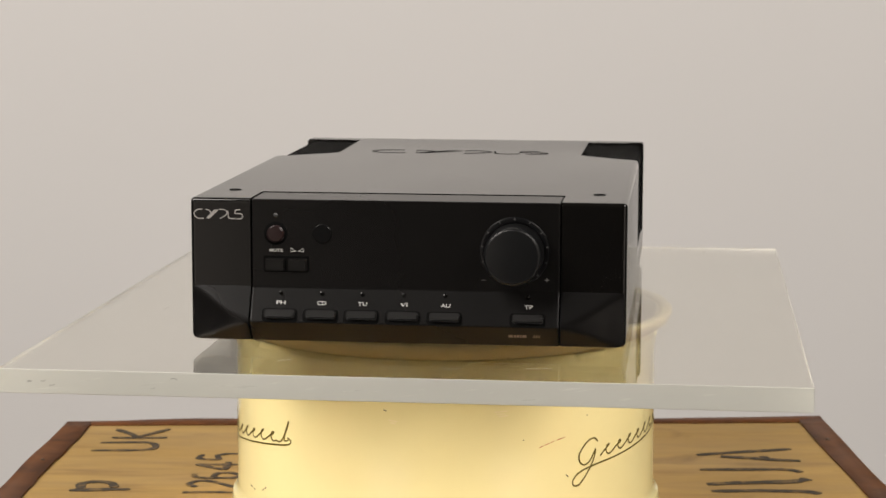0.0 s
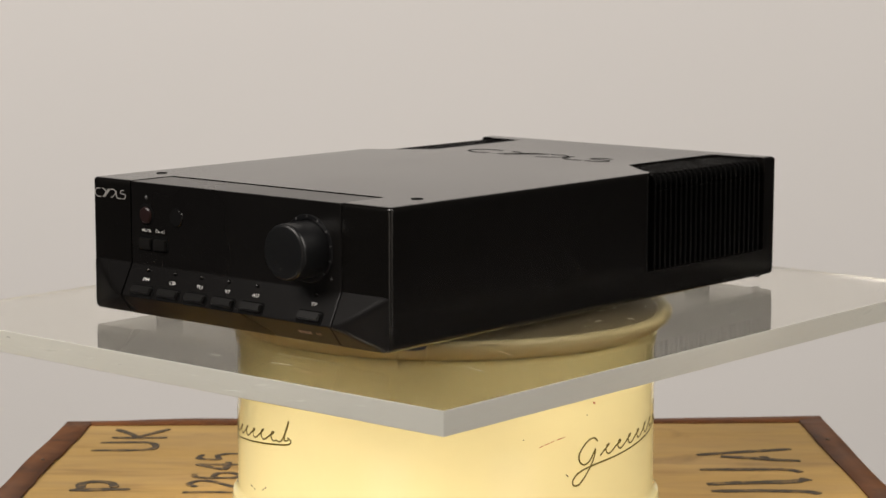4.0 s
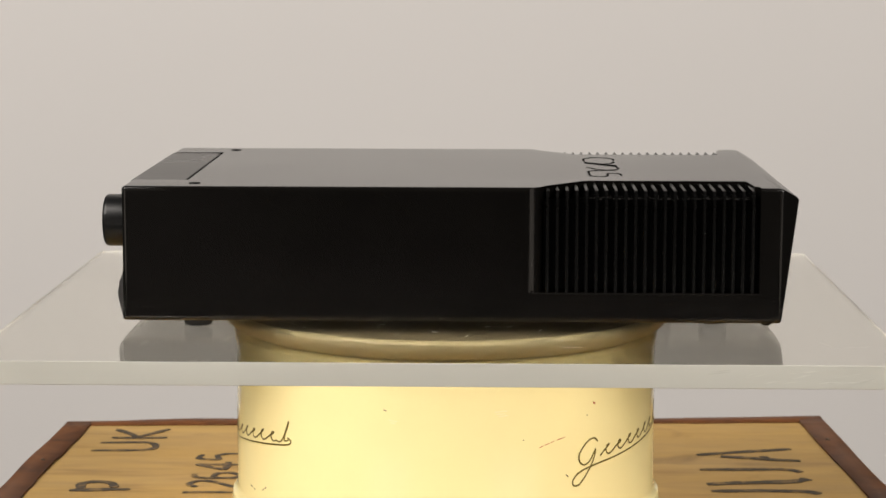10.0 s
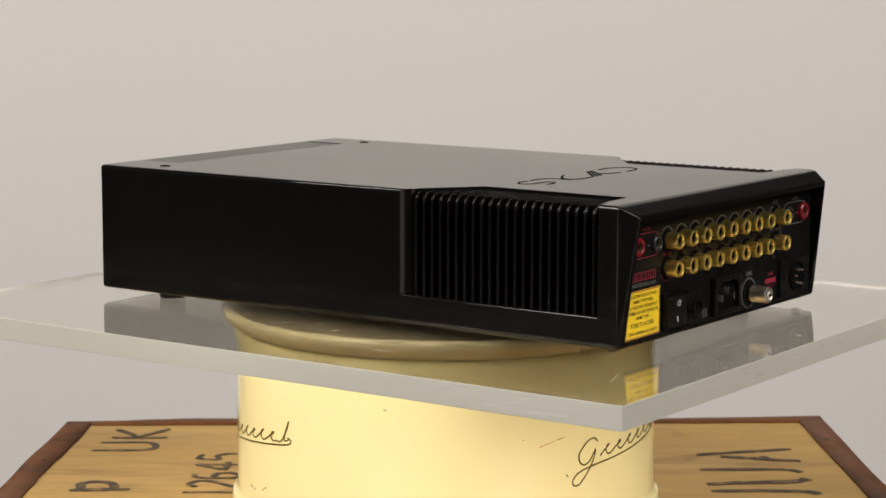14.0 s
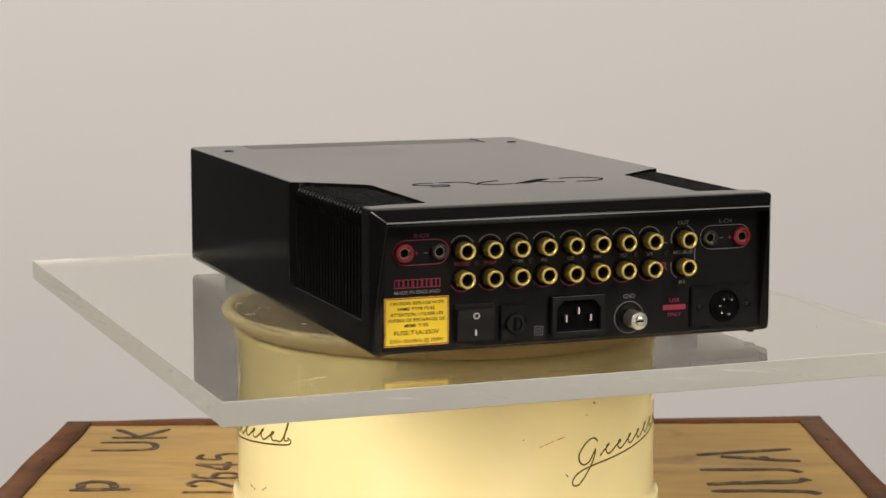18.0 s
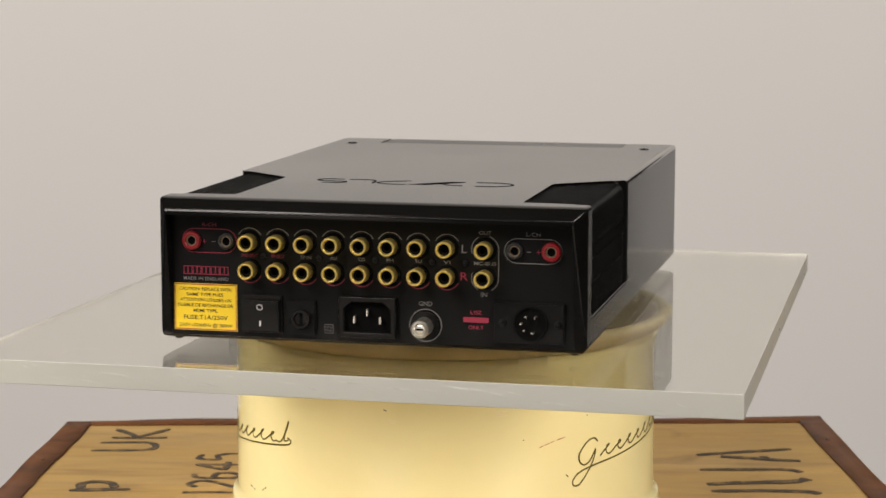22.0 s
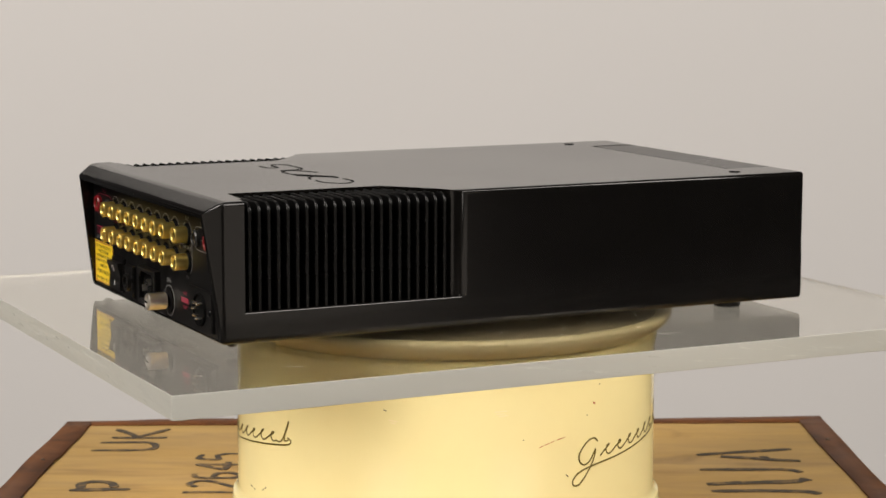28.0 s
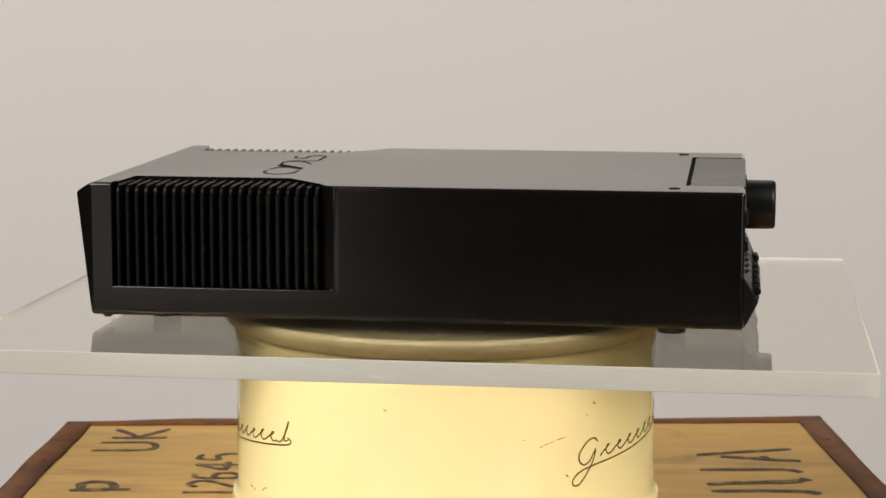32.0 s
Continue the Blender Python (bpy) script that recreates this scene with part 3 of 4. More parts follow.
for s in (-1, 1):
    flank = [(s * (W - 0.0085 + 0.0085 * math.cos(radians(a))), 0.0415 + 0.0105 * math.sin(radians(a))) for a in range(2, 91, 4)]
    cutters.append(prism([(s * 0.13, flank[0][1])] + flank + [(s * 0.0985, 0.1626), (s * 0.13, 0.1626)], "z", 0.0203, 0.2))
    ledge = [(s * (W - 0.0010 + 0.0010 * math.cos(radians(a))), 0.0193 + 0.0010 * math.sin(radians(a))) for a in (4, 20, 36, 52, 68, 84)]
    cutters.append(prism([(x, z) for x, z in [(s * 0.12, 0.0194)] + ledge + [(s * (W - 0.0010), 0.0212), (s * 0.12, 0.0212)]], "y", 0.0450, 0.1626))
    cutters.append(prism([(s * 0.1300, 0.0522), (s * 0.0984, 0.0522), (s * 0.0738, 0.0730), (s * 0.0726, 0.0745), (s * 0.0722, 0.0775), (s * 0.0726, 0.1586), (s * 0.1300, 0.1626)], "z", 0.0680, 0.21))
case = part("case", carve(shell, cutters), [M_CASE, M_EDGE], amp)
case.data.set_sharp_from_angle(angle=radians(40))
# broad faces flat, the narrow strips round the edges smooth, the narrowest in the glossier black to bring up their
# highlights
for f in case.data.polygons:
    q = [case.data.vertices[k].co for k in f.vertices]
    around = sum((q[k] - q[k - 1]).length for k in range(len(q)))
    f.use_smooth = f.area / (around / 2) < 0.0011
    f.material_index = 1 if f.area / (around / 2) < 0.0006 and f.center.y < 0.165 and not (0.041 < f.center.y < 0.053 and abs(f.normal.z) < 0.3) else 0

fin_l = [(-0.0716, 0.0660), (-0.0716, 0.0736), (-0.1010, 0.0736), (-0.1032, 0.0731), (-0.1048, 0.0719), (-0.1057, 0.0702), (-0.1060, 0.0680), (-0.1060, 0.0200), (-0.0980, 0.0200), (-0.0980, 0.0660)]
for s in (-1, 1):
    first = None
    for i in range(22):
        y = 0.0538 + i * 0.00502
        if first is None:
            bm = prism([(-s * x, z) for x, z in fin_l], "y", -0.00070, 0.00070)
            bmesh.ops.bevel(bm, geom=[e for e in bm.edges if abs(e.verts[0].co.y - e.verts[1].co.y) < 1e-6], offset=0.00052, segments=3, affect="EDGES")
            first = part("cooling_fin", bm, M_FIN, case)
            first.location.y = y
        else:
            again("cooling_fin", first, case, pose(0, y, 0))

# sunk screws in the top, as thin discs in the dark of their holes
for s in (-1, 1):
    part("screw_hole", lathe([(0.0, 0.0001), (0.0026, 0.0001), (0.0030, 0.00025), (0.0030, -0.001)], pose(s * 0.0920, -0.1295, TZ), 20), M_VOID, case)


def on_top(u, v, h):
    return (u, v, TZ + 0.00004 + h)


def emblem(x0, y0, w, h, stroke, place, lift):
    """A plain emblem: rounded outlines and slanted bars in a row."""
    bm = bmesh.new()
    u = w / 10

    def line(pts):
        ribbon([(x0 + x * u, y0 + y * h) for x, y in pts], stroke, lift, place, bm)
    line(smooth_line([(1.75, 1.0), (0.9, 1.0), (0.3, 0.8), (0.05, 0.5), (0.3, 0.2), (0.9, 0.0), (2.0, 0.0)], 4))
    for k in range(3):
        line([(2.6 + 0.25 * k, 0.0), (4.3 + 0.35 * k, 1.0)])
    line(smooth_line([(2.4, 1.0), (3.1, 0.9), (3.6, 0.55)], 4))
    line(smooth_line([(5.3, 0.0), (6.4, 0.35), (6.7, 0.7), (6.2, 1.0), (5.2, 1.0)], 4))
    line(smooth_line([(6.9, 0.9), (7.0, 0.25), (7.4, 0.0), (8.4, 0.0)], 4))
    line(smooth_line([(9.4, 1.0), (8.5, 0.95), (8.4, 0.6), (9.5, 0.55), (9.9, 0.3), (9.5, 0.0), (8.7, 0.0)], 4))
    return bm


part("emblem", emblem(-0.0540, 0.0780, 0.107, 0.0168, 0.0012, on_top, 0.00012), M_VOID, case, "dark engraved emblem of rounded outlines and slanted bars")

# cheeks either side of the front panel, faceted at the bottom
TIPY, TIPZ, KINK = -0.1735, 0.0149, 0.0312


def soft_least(values, k):
    """The least of some values, rounded where two of them meet."""
    m = values[0]
    for v in values[1:]:
        h = max(k - abs(m - v), 0) / k
        m = min(m, v) - h * h * k / 4
    return m


def cheek(side):
    """A blunt three-sided point that swells out of the lower front, its foot rounded at the outer corner."""
    xi, xo, deep, r = (-0.0771 if side < 0 else 0.0755) * side, W - 0.0012, FY - TIPY, 0.0038
    bm = bmesh.new()
    n = 26
    grid = []
    for i in range(n + 1):
        row = []
        for j in range(n + 1):
            x, z = xi + (xo - xi) * i / n, BZ + 0.0002 + (KINK + 0.0010 - BZ) * j / n
            dx, dz = x - (xo - r), (BZ + 0.0002 + r) - z
            if dx > 0 and dz > 0 and math.hypot(dx, dz) > r:
                q = r / math.hypot(dx, dz)
                x, z = xo - r + dx * q, BZ + 0.0002 + r - dz * q
            bulge = 0.0010 * math.sin(math.pi * i / n)
            d = soft_least([deep * (KINK - z) / (KINK - TIPZ), (deep + bulge) * (xo - x) / (xo - xi), deep * (z - BZ) / (TIPZ - BZ)], 0.0011)
            row.append(bm.verts.new((side * x, FY - 0.0001 - max(d, -0.0006), z)))
        grid.append(row)
    for i in range(n):
        for j in range(n):
            q = [grid[i][j], grid[i + 1][j], grid[i + 1][j + 1], grid[i][j + 1]]
            bm.faces.new(q if side > 0 else q[::-1])
    back = [bm.verts.new((v.co.x, FY + 0.002, v.co.z)) for v in grid[0]]
    for j in range(n):
        q = [grid[0][j], grid[0][j + 1], back[j + 1], back[j]]
        bm.faces.new(q if side > 0 else q[::-1])
    bmesh.ops.remove_doubles(bm, verts=bm.verts[:], dist=1e-6)
    return part("cheek", bm, M_PANEL, case, smooth=True)


for side in (-1, 1):
    cheek(side).data.set_sharp_from_angle(angle=radians(50))

panel = part("front_panel", prism([(FY - 0.0002, BZ), (TIPY, TIPZ), (FY - 0.0002, KINK), (FY - 0.0002, TZ - 0.00025), (-0.1370, TZ - 0.00025), (-0.1370, TZ - 0.0016), (FY + 0.0026, TZ - 0.0016), (FY + 0.0026, BZ)],
                                   "x", -0.0764, 0.0748), M_PANEL, amp, bevel=0.0009, segments=3)
# dark strip that paints the shade down the open seam behind the panel
part("seam_shade", box(-0.0768, 0.0752, -0.1371, -0.1349, TZ - 0.0060, TZ - 0.0011), M_VOID, case, "dark strip standing in for the shade in the seam behind the front panel")
SLOPE = math.degrees(math.atan2(FY - TIPY, KINK - TIPZ))   # the lower strip leans back by this


def on_front(x, z, d=0.0):
    """Pose on the upper front, facing out."""
    return Matrix.Translation((x, FY - 0.0003 - d, z)) @ pose(0, 0, 0, 90, 0, 0)


def on_strip(x, z, d=0.0):
    k = (KINK - z) / (KINK - TIPZ)
    return Matrix.Translation((x, FY - 0.0002 + (TIPY - FY + 0.0002) * k, z)) @ pose(0, 0, 0, 90 - SLOPE, 0, 0) @ Matrix.Translation((0, 0, 0.0001 + d))


def key(w, h, d, bev=0.0006, r=0.0):
    """A push button or block of that size, its corners rounded by r and its rim softened."""
    if r:
        c = [(w / 2 - r, h / 2 - r), (r - w / 2, h / 2 - r), (r - w / 2, r - h / 2), (w / 2 - r, r - h / 2)]
        bm = prism([p for k, q in enumerate(c) for p in arc(*q, r, 90 * k, 90 * k + 90, 4)], "z", -0.001, d)
    else:
        bm = box(-w / 2, w / 2, -h / 2, h / 2, -0.001, d)
    bmesh.ops.bevel(bm, geom=[e for e in bm.edges if min(v.co.z for v in e.verts) > d - 1e-6], offset=bev, segments=2, affect="EDGES")
    return bm


def placed(bm, m):
    bmesh.ops.transform(bm, matrix=m, verts=bm.verts[:])
    return bm


# source keys on the sloping strip
for word, x in (("PH", -0.0617), ("CD", -0.0415), ("TU", -0.0214), ("VI", -0.0011), ("AU", 0.0193), ("TP", 0.0597)):
    # thin dark plates paint the shade in the gap round each key
    part("key_well", placed(key(0.0174, 0.0070, 0.00015, 0.0001, 0.0018), on_strip(x, 0.0181)), M_VOID, panel)
    part("source_button", placed(key(0.0148, 0.0043, 0.0023, 0.0006, 0.0012), on_strip(x + 0.0002, 0.0184)), M_BUTTON, panel)
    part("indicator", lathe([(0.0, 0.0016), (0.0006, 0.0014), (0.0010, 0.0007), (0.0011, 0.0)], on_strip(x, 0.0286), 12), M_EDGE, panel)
    lettering(word, 0.0019, on_strip(x + 0.0003, 0.0241), M_WHITE, panel, {"VI": 0.0034, "TP": 0.0040}.get(word, 0.0044))
# power button, remote eye, mute and balance keys
part("power_button", lathe([(0.0, 0.0016), (0.0036, 0.0014), (0.0043, 0.0007), (0.0044, -0.001)], on_front(-0.0645, 0.0575), 28), M_POWER, panel, "dark red round power button")
part("button_well", lathe([(0.0, 0.0001), (0.0056, 0.0001), (0.0058, 0.0)], on_front(-0.0645, 0.0577), 28), M_VOID, panel)
part("remote_eye", lathe([(0.0, 0.0006), (0.0044, 0.0006), (0.0047, 0.0003), (0.0048, 0.0)], on_front(-0.0415, 0.0578), 32), M_EYE, panel, "flat glossy dark remote control eye")
part("indicator", lathe([(0.0, 0.0006), (0.0007, 0.0004), (0.0011, 0.0)], on_front(-0.0644, 0.0667), 12), M_TICK, panel)
for x in (-0.0649, -0.0537):
    part("key_well", placed(key(0.0114, 0.0080, 0.00012, 0.0001, 0.0008), on_front(x, 0.0427)), M_VOID, panel)
    part("small_button", placed(key(0.0094, 0.0060, 0.0015, 0.0005, 0.0006), on_front(x, 0.0424)), M_BUTTON, panel)
lettering("MUTE", 0.0015, on_front(-0.0643, 0.0494), M_WHITE, panel, 0.0066)
bm = bmesh.new()
for s in (-1, 1):
    ribbon([(s * 0.0032, 0.0012), (s * 0.0032, -0.0006), (s * 0.0003, -0.0006)], 0.0003, 0.0001, lambda u, v, h: tuple(on_front(-0.0539, 0.0495) @ Vector((u, v, h))), bm, True)
part("balance_mark", bm, M_WHITE, panel, "white outline of two facing triangles")

# volume knob
KX, KZ = 0.0528, 0.0506
part("knob_ring", lathe([(0.0141, 0.0001), (0.0143, 0.0004), (0.0158, 0.0007), (0.0166, 0.0005), (0.0170, 0.0)], on_front(KX, KZ), 64), M_GLOSS, panel)
for i in range(11):
    a = radians(225 - 27 * i)
    part("tick", placed(box(-0.0003, 0.0003, -0.0006, 0.0006, 0.0004, 0.0009), on_front(KX, KZ) @ pose(0.0160 * math.cos(a), 0.0160 * math.sin(a), 0, 0, 0, math.degrees(a) - 90)), M_TICK, panel)
part("volume_knob", lathe([(0.0141, -0.0002), (0.0140, 0.0150), (0.01388, 0.0159), (0.0135, 0.0167), (0.0129, 0.0172), (0.0120, 0.0174), (0.0, 0.0173)], on_front(KX + 0.0002, KZ - 0.0002), 64), M_KNOB, amp, "black round volume knob with a softened rim")
part("minus_mark", placed(box(-0.0010, 0.0010, -0.00015, 0.00015, 0.0, 0.0001), on_front(KX - 0.0150, 0.0365)), M_GREY, panel)
bm = box(-0.0010, 0.0010, -0.00015, 0.00015, 0.0, 0.0001)
box(-0.00015, 0.00015, -0.0010, 0.0010, 0.00002, 0.00014, bm)
part("plus_mark", placed(bm, on_front(KX + 0.0157, 0.0370)), M_GREY, panel)
part("emblem", emblem(-0.1052, 0.0646, 0.0246, 0.0044, 0.0005, lambda u, v, h: (u, FY - 0.00005 - h, v), 0.00012), M_SILVER, case, "silver emblem of rounded outlines and slanted bars")
# faint mark on the underside of the strip
UNDER = math.degrees(math.atan2(TIPZ - BZ, FY - TIPY))
bm = bmesh.new()
for x0, x1 in ((0.0470, 0.0490), (0.0496, 0.0506), (0.0510, 0.0520), (0.0524, 0.0533), (0.0538, 0.0556), (0.0590, 0.0597), (0.0602, 0.0609), (0.0614, 0.0621)):
    box(x0, x1, -0.0009, 0.0009, 0.0, 0.0001, bm)
k = 0.45
part("faint_mark", placed(bm, Matrix.Translation((0.0035, TIPY + (FY - TIPY) * k - 0.0002, TIPZ + (BZ - TIPZ) * k - 0.0002)) @ pose(0, 0, 0, 180 - UNDER, 0, 0)), M_FAINT, panel, "faint bronze bars")

# feet, and two small studs under the rear corners
for x in (-1, 1):
    part("rubber_foot", lathe([(0.0, 0.0), (0.0068, 0.0), (0.0074, 0.0008), (0.0074, BZ + 0.001)], pose(x * 0.088, -0.1290, 0.0), 24), M_RUBBER, amp)
    part("rubber_foot", lathe([(0.0, 0.0), (0.0068, 0.0), (0.0074, 0.0008), (0.0074, BZ + 0.001)], pose(x * 0.075, 0.1420, 0.0), 24), M_RUBBER, amp)
    part("stud", lathe([(0.0, -0.0019), (0.0018, -0.0016), (0.0028, -0.0006), (0.0030, 0.001)], pose(x * 0.1000, 0.1672, BZ), 18), M_PANEL, amp)

# ---- the back ----
RY = 0.1742
rear = part("rear_panel", box(-0.1009, 0.1009, RY - 0.002, RY, 0.0065, 0.0661), M_REAR, amp)


def on_rear(x, z, d=0.0):
    """Pose on the back panel, facing out, its x to the viewer's right."""
    return Matrix.Translation((x, RY + 0.0001 + d, z)) @ pose(0, 0, 0, 90, 0, 180)


def rear_line(pts, w, mat, name, label="", closed=False, lift=0.0001):
    part(name, ribbon([(-x, z) for x, z in pts], w, lift, lambda u, v, h: (-u, RY + 0.00005 + h, v), None, closed), mat, rear, label)


ROW = [0.0604, 0.0461, 0.0320, 0.0179, 0.0036, -0.0105, -0.0245, -0.0387, -0.0574]
UP, LOW = 0.0535, 0.0397
sleeve = [(0.0041, 0.0006), (0.0042, 0.0014), (0.0042, 0.0070), (0.00414, 0.0075), (0.00392, 0.0079), (0.0036, 0.0080), (0.0032, 0.0079), (0.0029, 0.0075), (0.0028, 0.0068), (0.0028, 0.0020)]
first = None
for x in ROW:
    for z in (UP, LOW):
        m = on_rear(x, z)
        if first is None:
            sock = part("phono_socket", lathe(sleeve, None, 28), M_GOLD, amp, "gold-plated phono socket")
            core = part("insulator", lathe([(0.0, 0.0030), (0.0015, 0.0030), (0.0015, 0.0062), (0.0029, 0.0062), (0.0029, 0.0)], None, 20), M_VOID, sock)
            base = part("insulating_ring", lathe([(0.0040, 0.0011), (0.0050, 0.0010), (0.0054, 0.0006), (0.0056, 0.0)], None, 24), M_VOID, sock)
            sock.matrix_basis = m
            first = sock
        else:
            s2 = again("phono_socket", sock, amp, m)
            s2["label"] = "gold-plated phono socket"
            again("insulator", core, s2, Matrix())
            again("insulating_ring", base, s2, Matrix())
for x in ROW[:8]:
    rear_line(arc(x, UP + 0.0004, 0.0064, 28, 152), 0.0004, M_GREY, "printed_arc")
    rear_line(arc(x, LOW - 0.0002, 0.0062, 208, 332), 0.0004, M_RED, "printed_arc")
bx = ROW[8]
rear_line(arc(bx, UP, 0.0066, 60, -20), 0.0004, M_GREY, "printed_arc")
rear_line([(bx - 0.0066, LOW - 0.001), (bx - 0.0066, UP + 0.001)] + arc(bx, UP, 0.0066, 172, 110, 8), 0.0004, M_GREY, "printed_line")
rear_line(arc(bx, LOW, 0.0066, 20, -60), 0.0004, M_GREY, "printed_arc")
rear_line(arc(bx, LOW, 0.0066, 190, 240), 0.0004, M_GREY, "printed_arc")


def rear_word(text, x, z, h, mat, w=0.0):
    lettering(text, h, on_rear(x, z), mat, rear, w)


for text, x, mat in (("PRE OUT", ROW[0], M_RED), ("TP OUT", ROW[1], M_RED), ("TP IN", ROW[2], M_GREY), ("AU", ROW[3], M_GREY), ("CD", ROW[4], M_GREY), ("PH", ROW[5], M_GREY),
                     ("TU", ROW[6], M_GREY), ("VI", ROW[7], M_GREY), ("MC-BUS", ROW[8], M_GREY)):
    rear_word(text, x, 0.0467, 0.0017, mat, {7: 0.0082, 6: 0.0072, 5: 0.0058, 2: 0.0034}[len(text)] if text != "MC-BUS" else 0.0108)
rear_word("OUT", ROW[8], 0.0615, 0.0019, M_GREY, 0.0060)
rear_word("IN", ROW[8] + 0.0004, 0.0317, 0.0019, M_GREY, 0.0030)
rear_word("L", -0.0472, 0.0535, 0.0040, M_GREY, 0.0026)
rear_word("R", -0.0472, 0.0402, 0.0040, M_RED, 0.0036)
rear_word("R-CH", 0.0812, 0.0614, 0.0019, M_RED, 0.0072)
rear_word("L-CH", -0.0808, 0.0614, 0.0019, M_GREY, 0.0068)
for i in (0, 2, 4, 6, 7):
    x = (ROW[i] + ROW[i + 1]) / 2
    part("panel_screw", lathe([(0.0, 0.0002), (0.0004, 0.0002), (0.0005, 0.0007), (0.0014, 0.0006), (0.0017, 0.0)], on_rear(x, 0.0467), 16), M_GLOSS, rear)

# loudspeaker terminals
for cx, cols, ink, sgn in ((0.0812, (M_REDPLASTIC, M_GREYPLASTIC), M_RED, 1), (-0.0808, (M_GREYPLASTIC, M_REDPLASTIC), M_GREY, -1)):
    z = 0.0533
    rear_line(stadium(cx - 0.0140, cx + 0.0140, z, 0.0059), 0.0004, ink, "printed_outline", closed=True)
    for x, mat in ((cx + 0.0089, cols[0]), (cx - 0.0089, cols[1])):
        red = mat is M_REDPLASTIC
        out = 0.0047 if red else 0.0040
        t = part("speaker_terminal", lathe([(0.0026, 0.0004), (0.0027, 0.0020), (0.0030, 0.0023), (out - 0.0005, 0.0022), (out, 0.0016), (out, 0.0)], on_rear(x, z), 32), mat, amp,
                 "red loudspeaker terminal" if red else "dark grey loudspeaker terminal")
        part("terminal_hole", lathe([(0.0, 0.0002), (0.0021, 0.0002), (0.0022, 0.0004)], on_rear(x, z), 20), M_VOID, t)
        part("contact_ring", lathe([(0.0021, 0.0002), (0.0021, 0.0013), (0.0026, 0.0013), (0.0026, 0.0002)], on_rear(x, z), 24), M_BRASS, t)
    bm = box(-0.0010, 0.0010, -0.00015, 0.00015, 0, 0.0001)
    part("minus_mark", placed(bm, on_rear(cx - sgn * 0.0022, z - 0.0004)), M_GREY, rear)
    bm = box(-0.0010, 0.0010, -0.00015, 0.00015, 0, 0.0001)
    box(-0.00015, 0.00015, -0.0010, 0.0010, 0.00002, 0.00014, bm)
    part("plus_mark", placed(bm, on_rear(cx + sgn * 0.0026, z - 0.0004)), M_RED, rear)

# maker's mark as plain red outlines, and the words under it
bm = bmesh.new()
for k in range(5):
    x0 = 0.0946 - k * 0.0047
    ribbon([(-x0, 0.0370), (-x0, 0.0404), (-x0 + 0.0041, 0.0404), (-x0 + 0.0041, 0.0370)], 0.00045, 0.0001, lambda u, v, h: (-u, RY + 0.00005 + h, v), bm)
    ribbon([(-x0 + 0.0021, 0.0370), (-x0 + 0.0021, 0.0404)], 0.00045, 0.0001, lambda u, v, h: (-u, RY + 0.00008 + h, v), bm)
ribbon([(-0.0950, 0.0366), (-0.0712, 0.0366)], 0.0004, 0.0001, lambda u, v, h: (-u, RY + 0.00005 + h, v), bm)
part("maker_mark", bm, M_RED, rear, "row of red outlined bars")
rear_word("MADE IN ENGLAND", 0.0832, 0.0344, 0.0017, M_GREY, 0.0232)

# yellow fuse sticker
sticker = part("sticker", placed(box(-0.0163, 0.0163, -0.0117, 0.0117, 0.0, 0.00012), on_rear(0.0835, 0.0202)), M_YELLOW, amp, "yellow fuse warning sticker with black print and a red rim")
pts = [(-0.0158, -0.0112), (0.0158, -0.0112), (0.0158, 0.0112), (-0.0158, 0.0112)]
part("sticker_rim", ribbon([(x, z) for x, z in pts], 0.0006, 0.00006, lambda u, v, h: tuple(on_rear(0.0835, 0.0202, 0.00012) @ Vector((u, v, h))), None, True), M_RED, sticker)
for text, z, h, w in (("CAUTION: REPLACE WITH", 0.0090, 0.0016, 0.0270), ("SAME TYPE FUSE.", 0.0063, 0.0016, 0.0195), ("ATTENTION: UTILISER UN", 0.0036, 0.0016, 0.0265), ("FUSIBLE DE RECHANGE DE", 0.0009, 0.0016, 0.0285),
                      ("MEME TYPE.", -0.0018, 0.0016, 0.0125), ("FUSE:T1A/250V", -0.0052, 0.0021, 0.0228), ("230V~50/60Hz @ 200W", -0.0091, 0.0017, 0.0275)):
    lettering(text, h, on_rear(0.0835, 0.0202 + z, 0.00013), M_INK, sticker, w)

# rocker switch
switch = part("mains_switch", placed(key(0.0208, 0.0190, 0.0016, 0.0005), on_rear(0.0544, 0.0180)), M_PANEL, amp, "black mains rocker switch")
bm = prism([(-0.0076, 0.0), (-0.0076, 0.0024), (0.0002, 0.0018), (0.0076, 0.0036), (0.0076, 0.0)], "x", -0.0094, 0.0094)
part("rocker", placed(bm, on_rear(0.0544, 0.0176, 0.0012)), M_BUTTON, switch)
rock = on_rear(0.0544, 0.0176, 0.0012)
part("on_mark", placed(box(-0.0004, 0.0004, -0.0014, 0.0014, 0, 0.0001), rock @ Matrix.Translation((0, -0.0040, 0.00215)) @ pose(0, 0, 0, -4.4, 0, 0)), M_WHITE, switch)
part("off_mark", placed(ribbon(arc(0, 0, 0.0014, 0, 330, 12), 0.0005, 0.0001, lambda u, v, h: (u, v, h), None, True), rock @ Matrix.Translation((0, 0.0042, 0.0029)) @ pose(0, 0, 0, 13.7, 0, 0)), M_WHITE, switch)
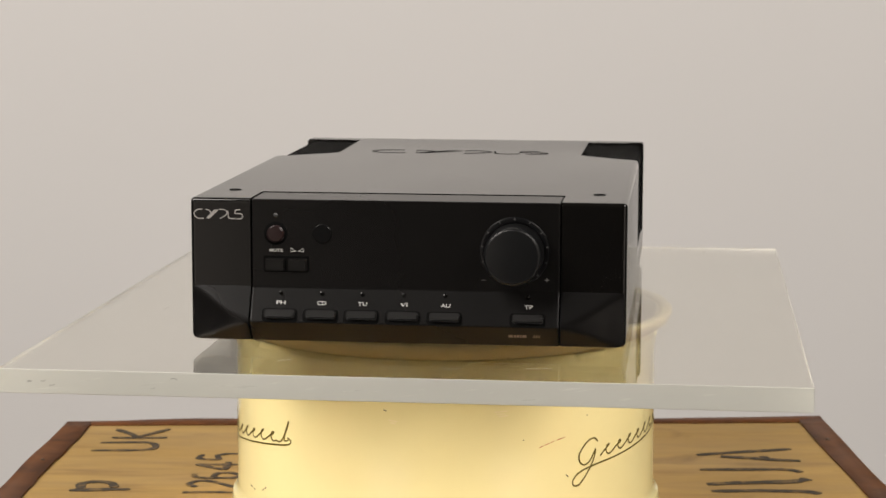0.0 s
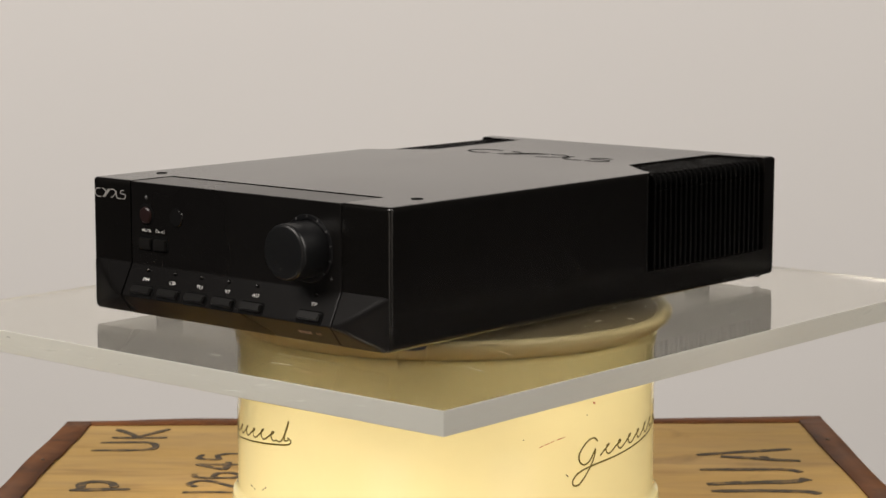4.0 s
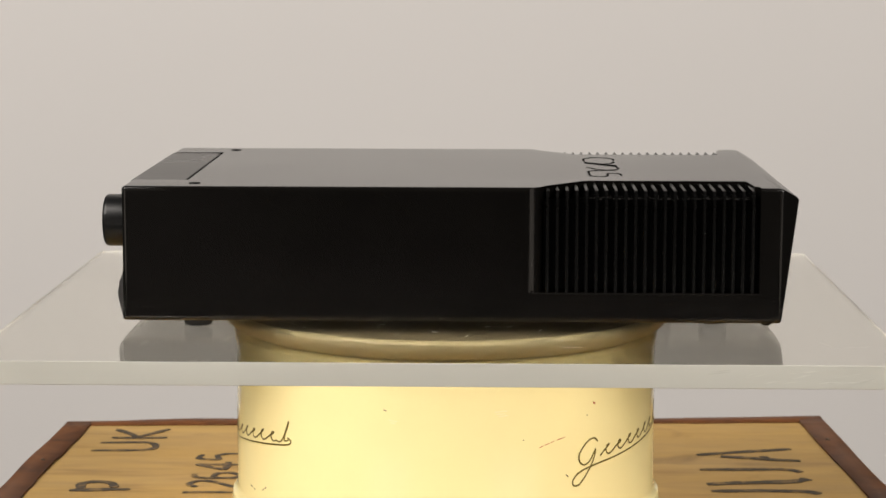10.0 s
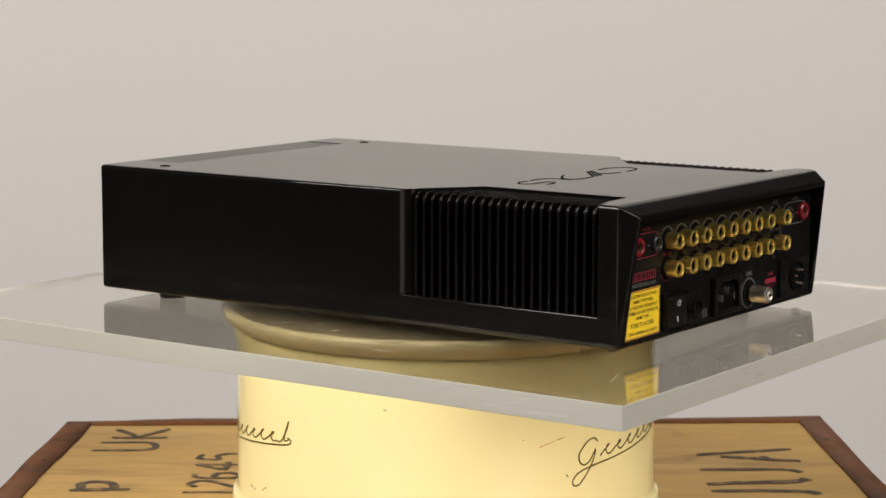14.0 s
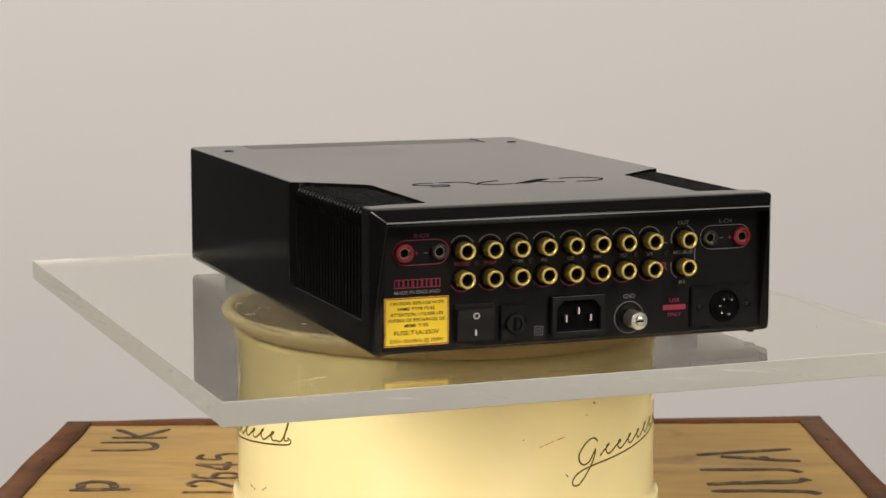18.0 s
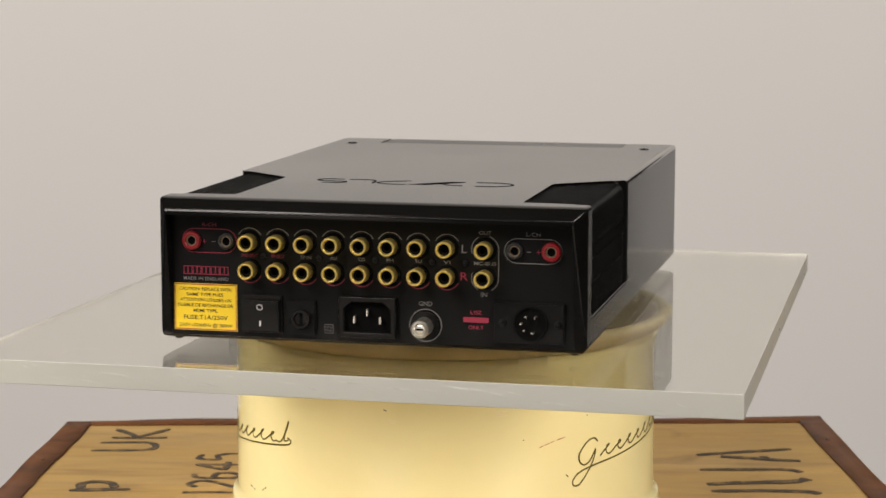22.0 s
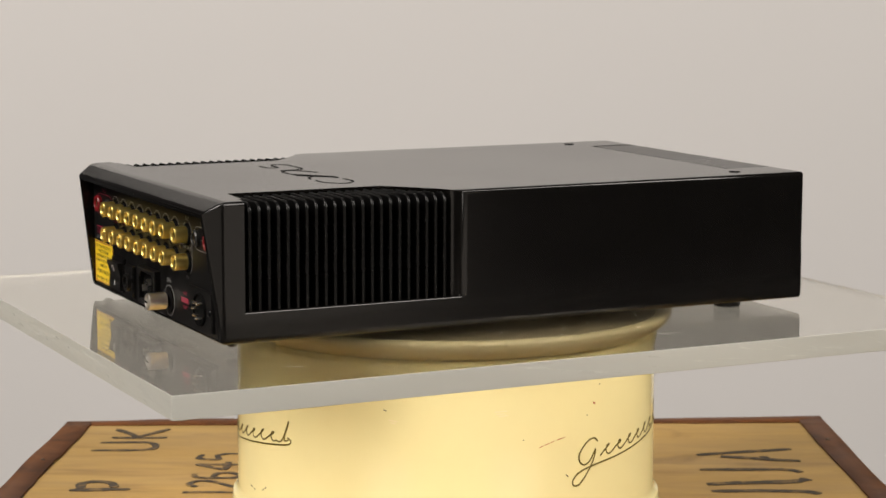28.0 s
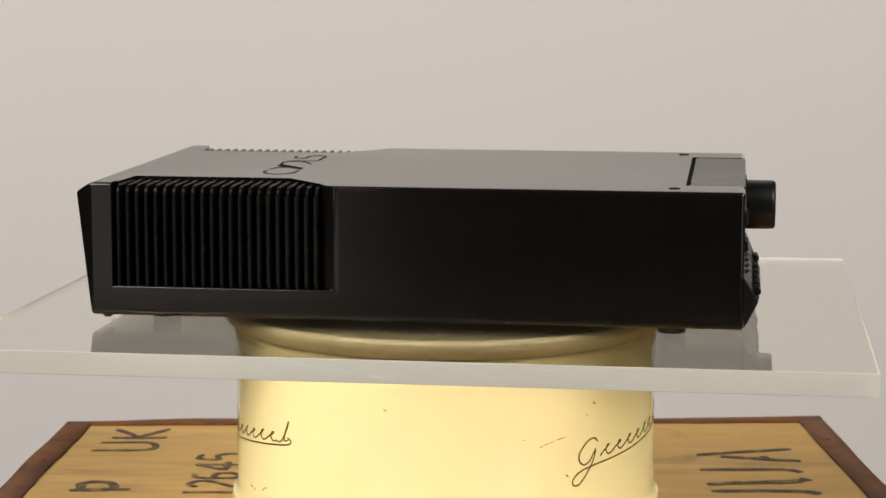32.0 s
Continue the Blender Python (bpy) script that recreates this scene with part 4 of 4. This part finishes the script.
# fuse holder
fuse = part("fuse_holder", placed(key(0.0142, 0.0172, 0.0020, 0.0005), on_rear(0.0338, 0.0170)), M_REAR, amp, "black fuse holder with a slotted cap")
part("fuse_cap", lathe([(0.0, 0.0012), (0.0030, 0.0012), (0.0034, 0.0026), (0.0046, 0.0026), (0.0050, 0.0014), (0.0050, -0.001)], on_rear(0.0338, 0.0165, 0.0014), 28), M_PANEL, fuse)
part("fuse_slot", placed(box(-0.0006, 0.0006, -0.0032, 0.0032, 0, 0.0003), on_rear(0.0338, 0.0165, 0.0027)), M_VOID, fuse)
for x, z in ((0.0393, 0.0152), (0.0283, 0.0180)):
    part("fuse_notch", placed(box(-0.0008, 0.0008, -0.0012, 0.0012, 0, 0.0002), on_rear(x, z, 0.0020)), M_VOID, fuse)
for s in (0.0021, 0.0010):
    rear_line([(0.0203 - s, 0.0118 - s), (0.0203 + s, 0.0118 - s), (0.0203 + s, 0.0118 + s), (0.0203 - s, 0.0118 + s)], 0.0003, M_GREY, "printed_square", closed=True)
# mains inlet, a hollow housing
hull = prism([(-0.0143, -0.0100), (0.0143, -0.0100), (0.0143, 0.0100), (-0.0143, 0.0100)], "z", -0.001, 0.0034)
hole = prism([(-0.0115, -0.0074), (0.0115, -0.0074), (0.0115, 0.0040), (0.0078, 0.0074), (-0.0078, 0.0074), (-0.0115, 0.0040)], "z", 0.0002, 0.02)
inlet = part("mains_inlet", carve(placed(hull, on_rear(0.0003, 0.0186)), [placed(hole, on_rear(0.0003, 0.0186))]), M_PANEL, amp, "black mains inlet socket", bevel=0.0006, segments=2)
part("inlet_floor", placed(box(-0.0118, 0.0118, -0.0078, 0.0078, 0.0001, 0.0004), on_rear(0.0003, 0.0186)), M_VOID, inlet)
for x, z in ((-0.0065, -0.0012), (0.0065, -0.0012), (0.0, 0.0024)):
    part("inlet_pin", placed(box(-0.0004, 0.0004, -0.0017, 0.0017, 0.0, 0.0031), on_rear(0.0003 - x, 0.0186 + z)), M_NICKEL, inlet)
# earth post
rear_line(arc(-0.0282, 0.0156, 0.0079, 0, 360, 32)[:-1], 0.0004, M_GREY, "printed_ring", closed=True)
post = part("earth_post", lathe([(0.0, 0.0), (0.0066, 0.0), (0.0066, 0.0006), (0.0030, 0.0008), (0.0030, 0.0026)], on_rear(-0.0282, 0.0156), 28), M_PANEL, amp, "knurled nickel earth post")
rows = [(0.0030, 0.0020), (0.0041, 0.0022)] + [(0.0045, 0.0026 + 0.00075 * k) for k in range(13)] + [(0.0041, 0.0121), (0.0030, 0.0123), (0.0024, 0.0116), (0.0, 0.0116)]
bm = lathe(rows, None, 48, smooth=False)
for v in bm.verts:
    if 0.0024 < v.co.z < 0.0118 and v.co.xy.length > 0.0044:
        turn, lift = round(math.degrees(math.atan2(v.co.y, v.co.x)) / 7.5), round((v.co.z - 0.0026) / 0.00075)
        v.co.xy *= 0.93 if (turn + lift) % 3 == 0 or (turn - lift) % 3 == 0 else 1.0
part("knurled_nut", placed(bm, on_rear(-0.0282, 0.0156)), M_NICKEL, post)
part("post_screw", lathe([(0.0, 0.0127), (0.0018, 0.0127), (0.0023, 0.0124), (0.0025, 0.0115)], on_rear(-0.0282, 0.0156), 6, smooth=False), M_NICKEL, post)
part("post_slot", placed(box(-0.0019, 0.0019, -0.0005, 0.0005, 0, 0.0002), on_rear(-0.0282, 0.0156, 0.0126)), M_VOID, post)
rear_word("GND", -0.0282, 0.0262, 0.0022, M_GREY, 0.0066)
rear_word("USE", -0.0531, 0.0228, 0.0019, M_RED, 0.0056)
part("printed_bar", placed(box(-0.0062, 0.0062, -0.0013, 0.0013, 0, 0.0001), on_rear(-0.0531, 0.0192)), M_RED, rear, "red printed bar")
rear_word("ONLY", -0.0531, 0.0156, 0.0019, M_RED, 0.0074)
# round power socket on a plate
din = part("power_socket", placed(key(0.0345, 0.0200, 0.0018, 0.0005), on_rear(-0.0791, 0.0187)), M_REAR, amp, "round five-pin power socket on a black plate")
part("socket_well", lathe([(0.0, 0.0003), (0.0074, 0.0003), (0.0076, 0.0012), (0.0081, 0.0012), (0.0084, 0.0)], on_rear(-0.0802, 0.0187, 0.0018), 40), M_VOID, din)
for a in (62, 127, 8, -46, -108):
    a = radians(a)
    part("socket_pin", lathe([(0.0, 0.0034), (0.00055, 0.0032), (0.0007, 0.0028), (0.0007, 0.0)], on_rear(-0.0802 + 0.0041 * math.cos(a), 0.0187 + 0.0041 * math.sin(a), 0.0020), 12), M_NICKEL, din)
for x in (-0.0665, -0.0934):
    part("screw", lathe([(0.0, 0.0004), (0.0005, 0.0004), (0.0006, 0.0009), (0.0017, 0.0007), (0.0020, 0.0)], on_rear(x, 0.0187, 0.0018), 16), M_GLOSS, din)


# ---- what turns ----
def motions():
    rate = -8.4756
    for ob, heading, off in ((amp, -6.449, -0.0012), (plate, -6.4, 0.0), (platter, 0.0, 0.0)):
        z = ob.matrix_world.translation.z
        walk(ob, [(t, pose(0, 0, z, 0, 0, heading + rate * t) @ Matrix.Translation((off, 0, 0))) for t in range(33)])


motions()
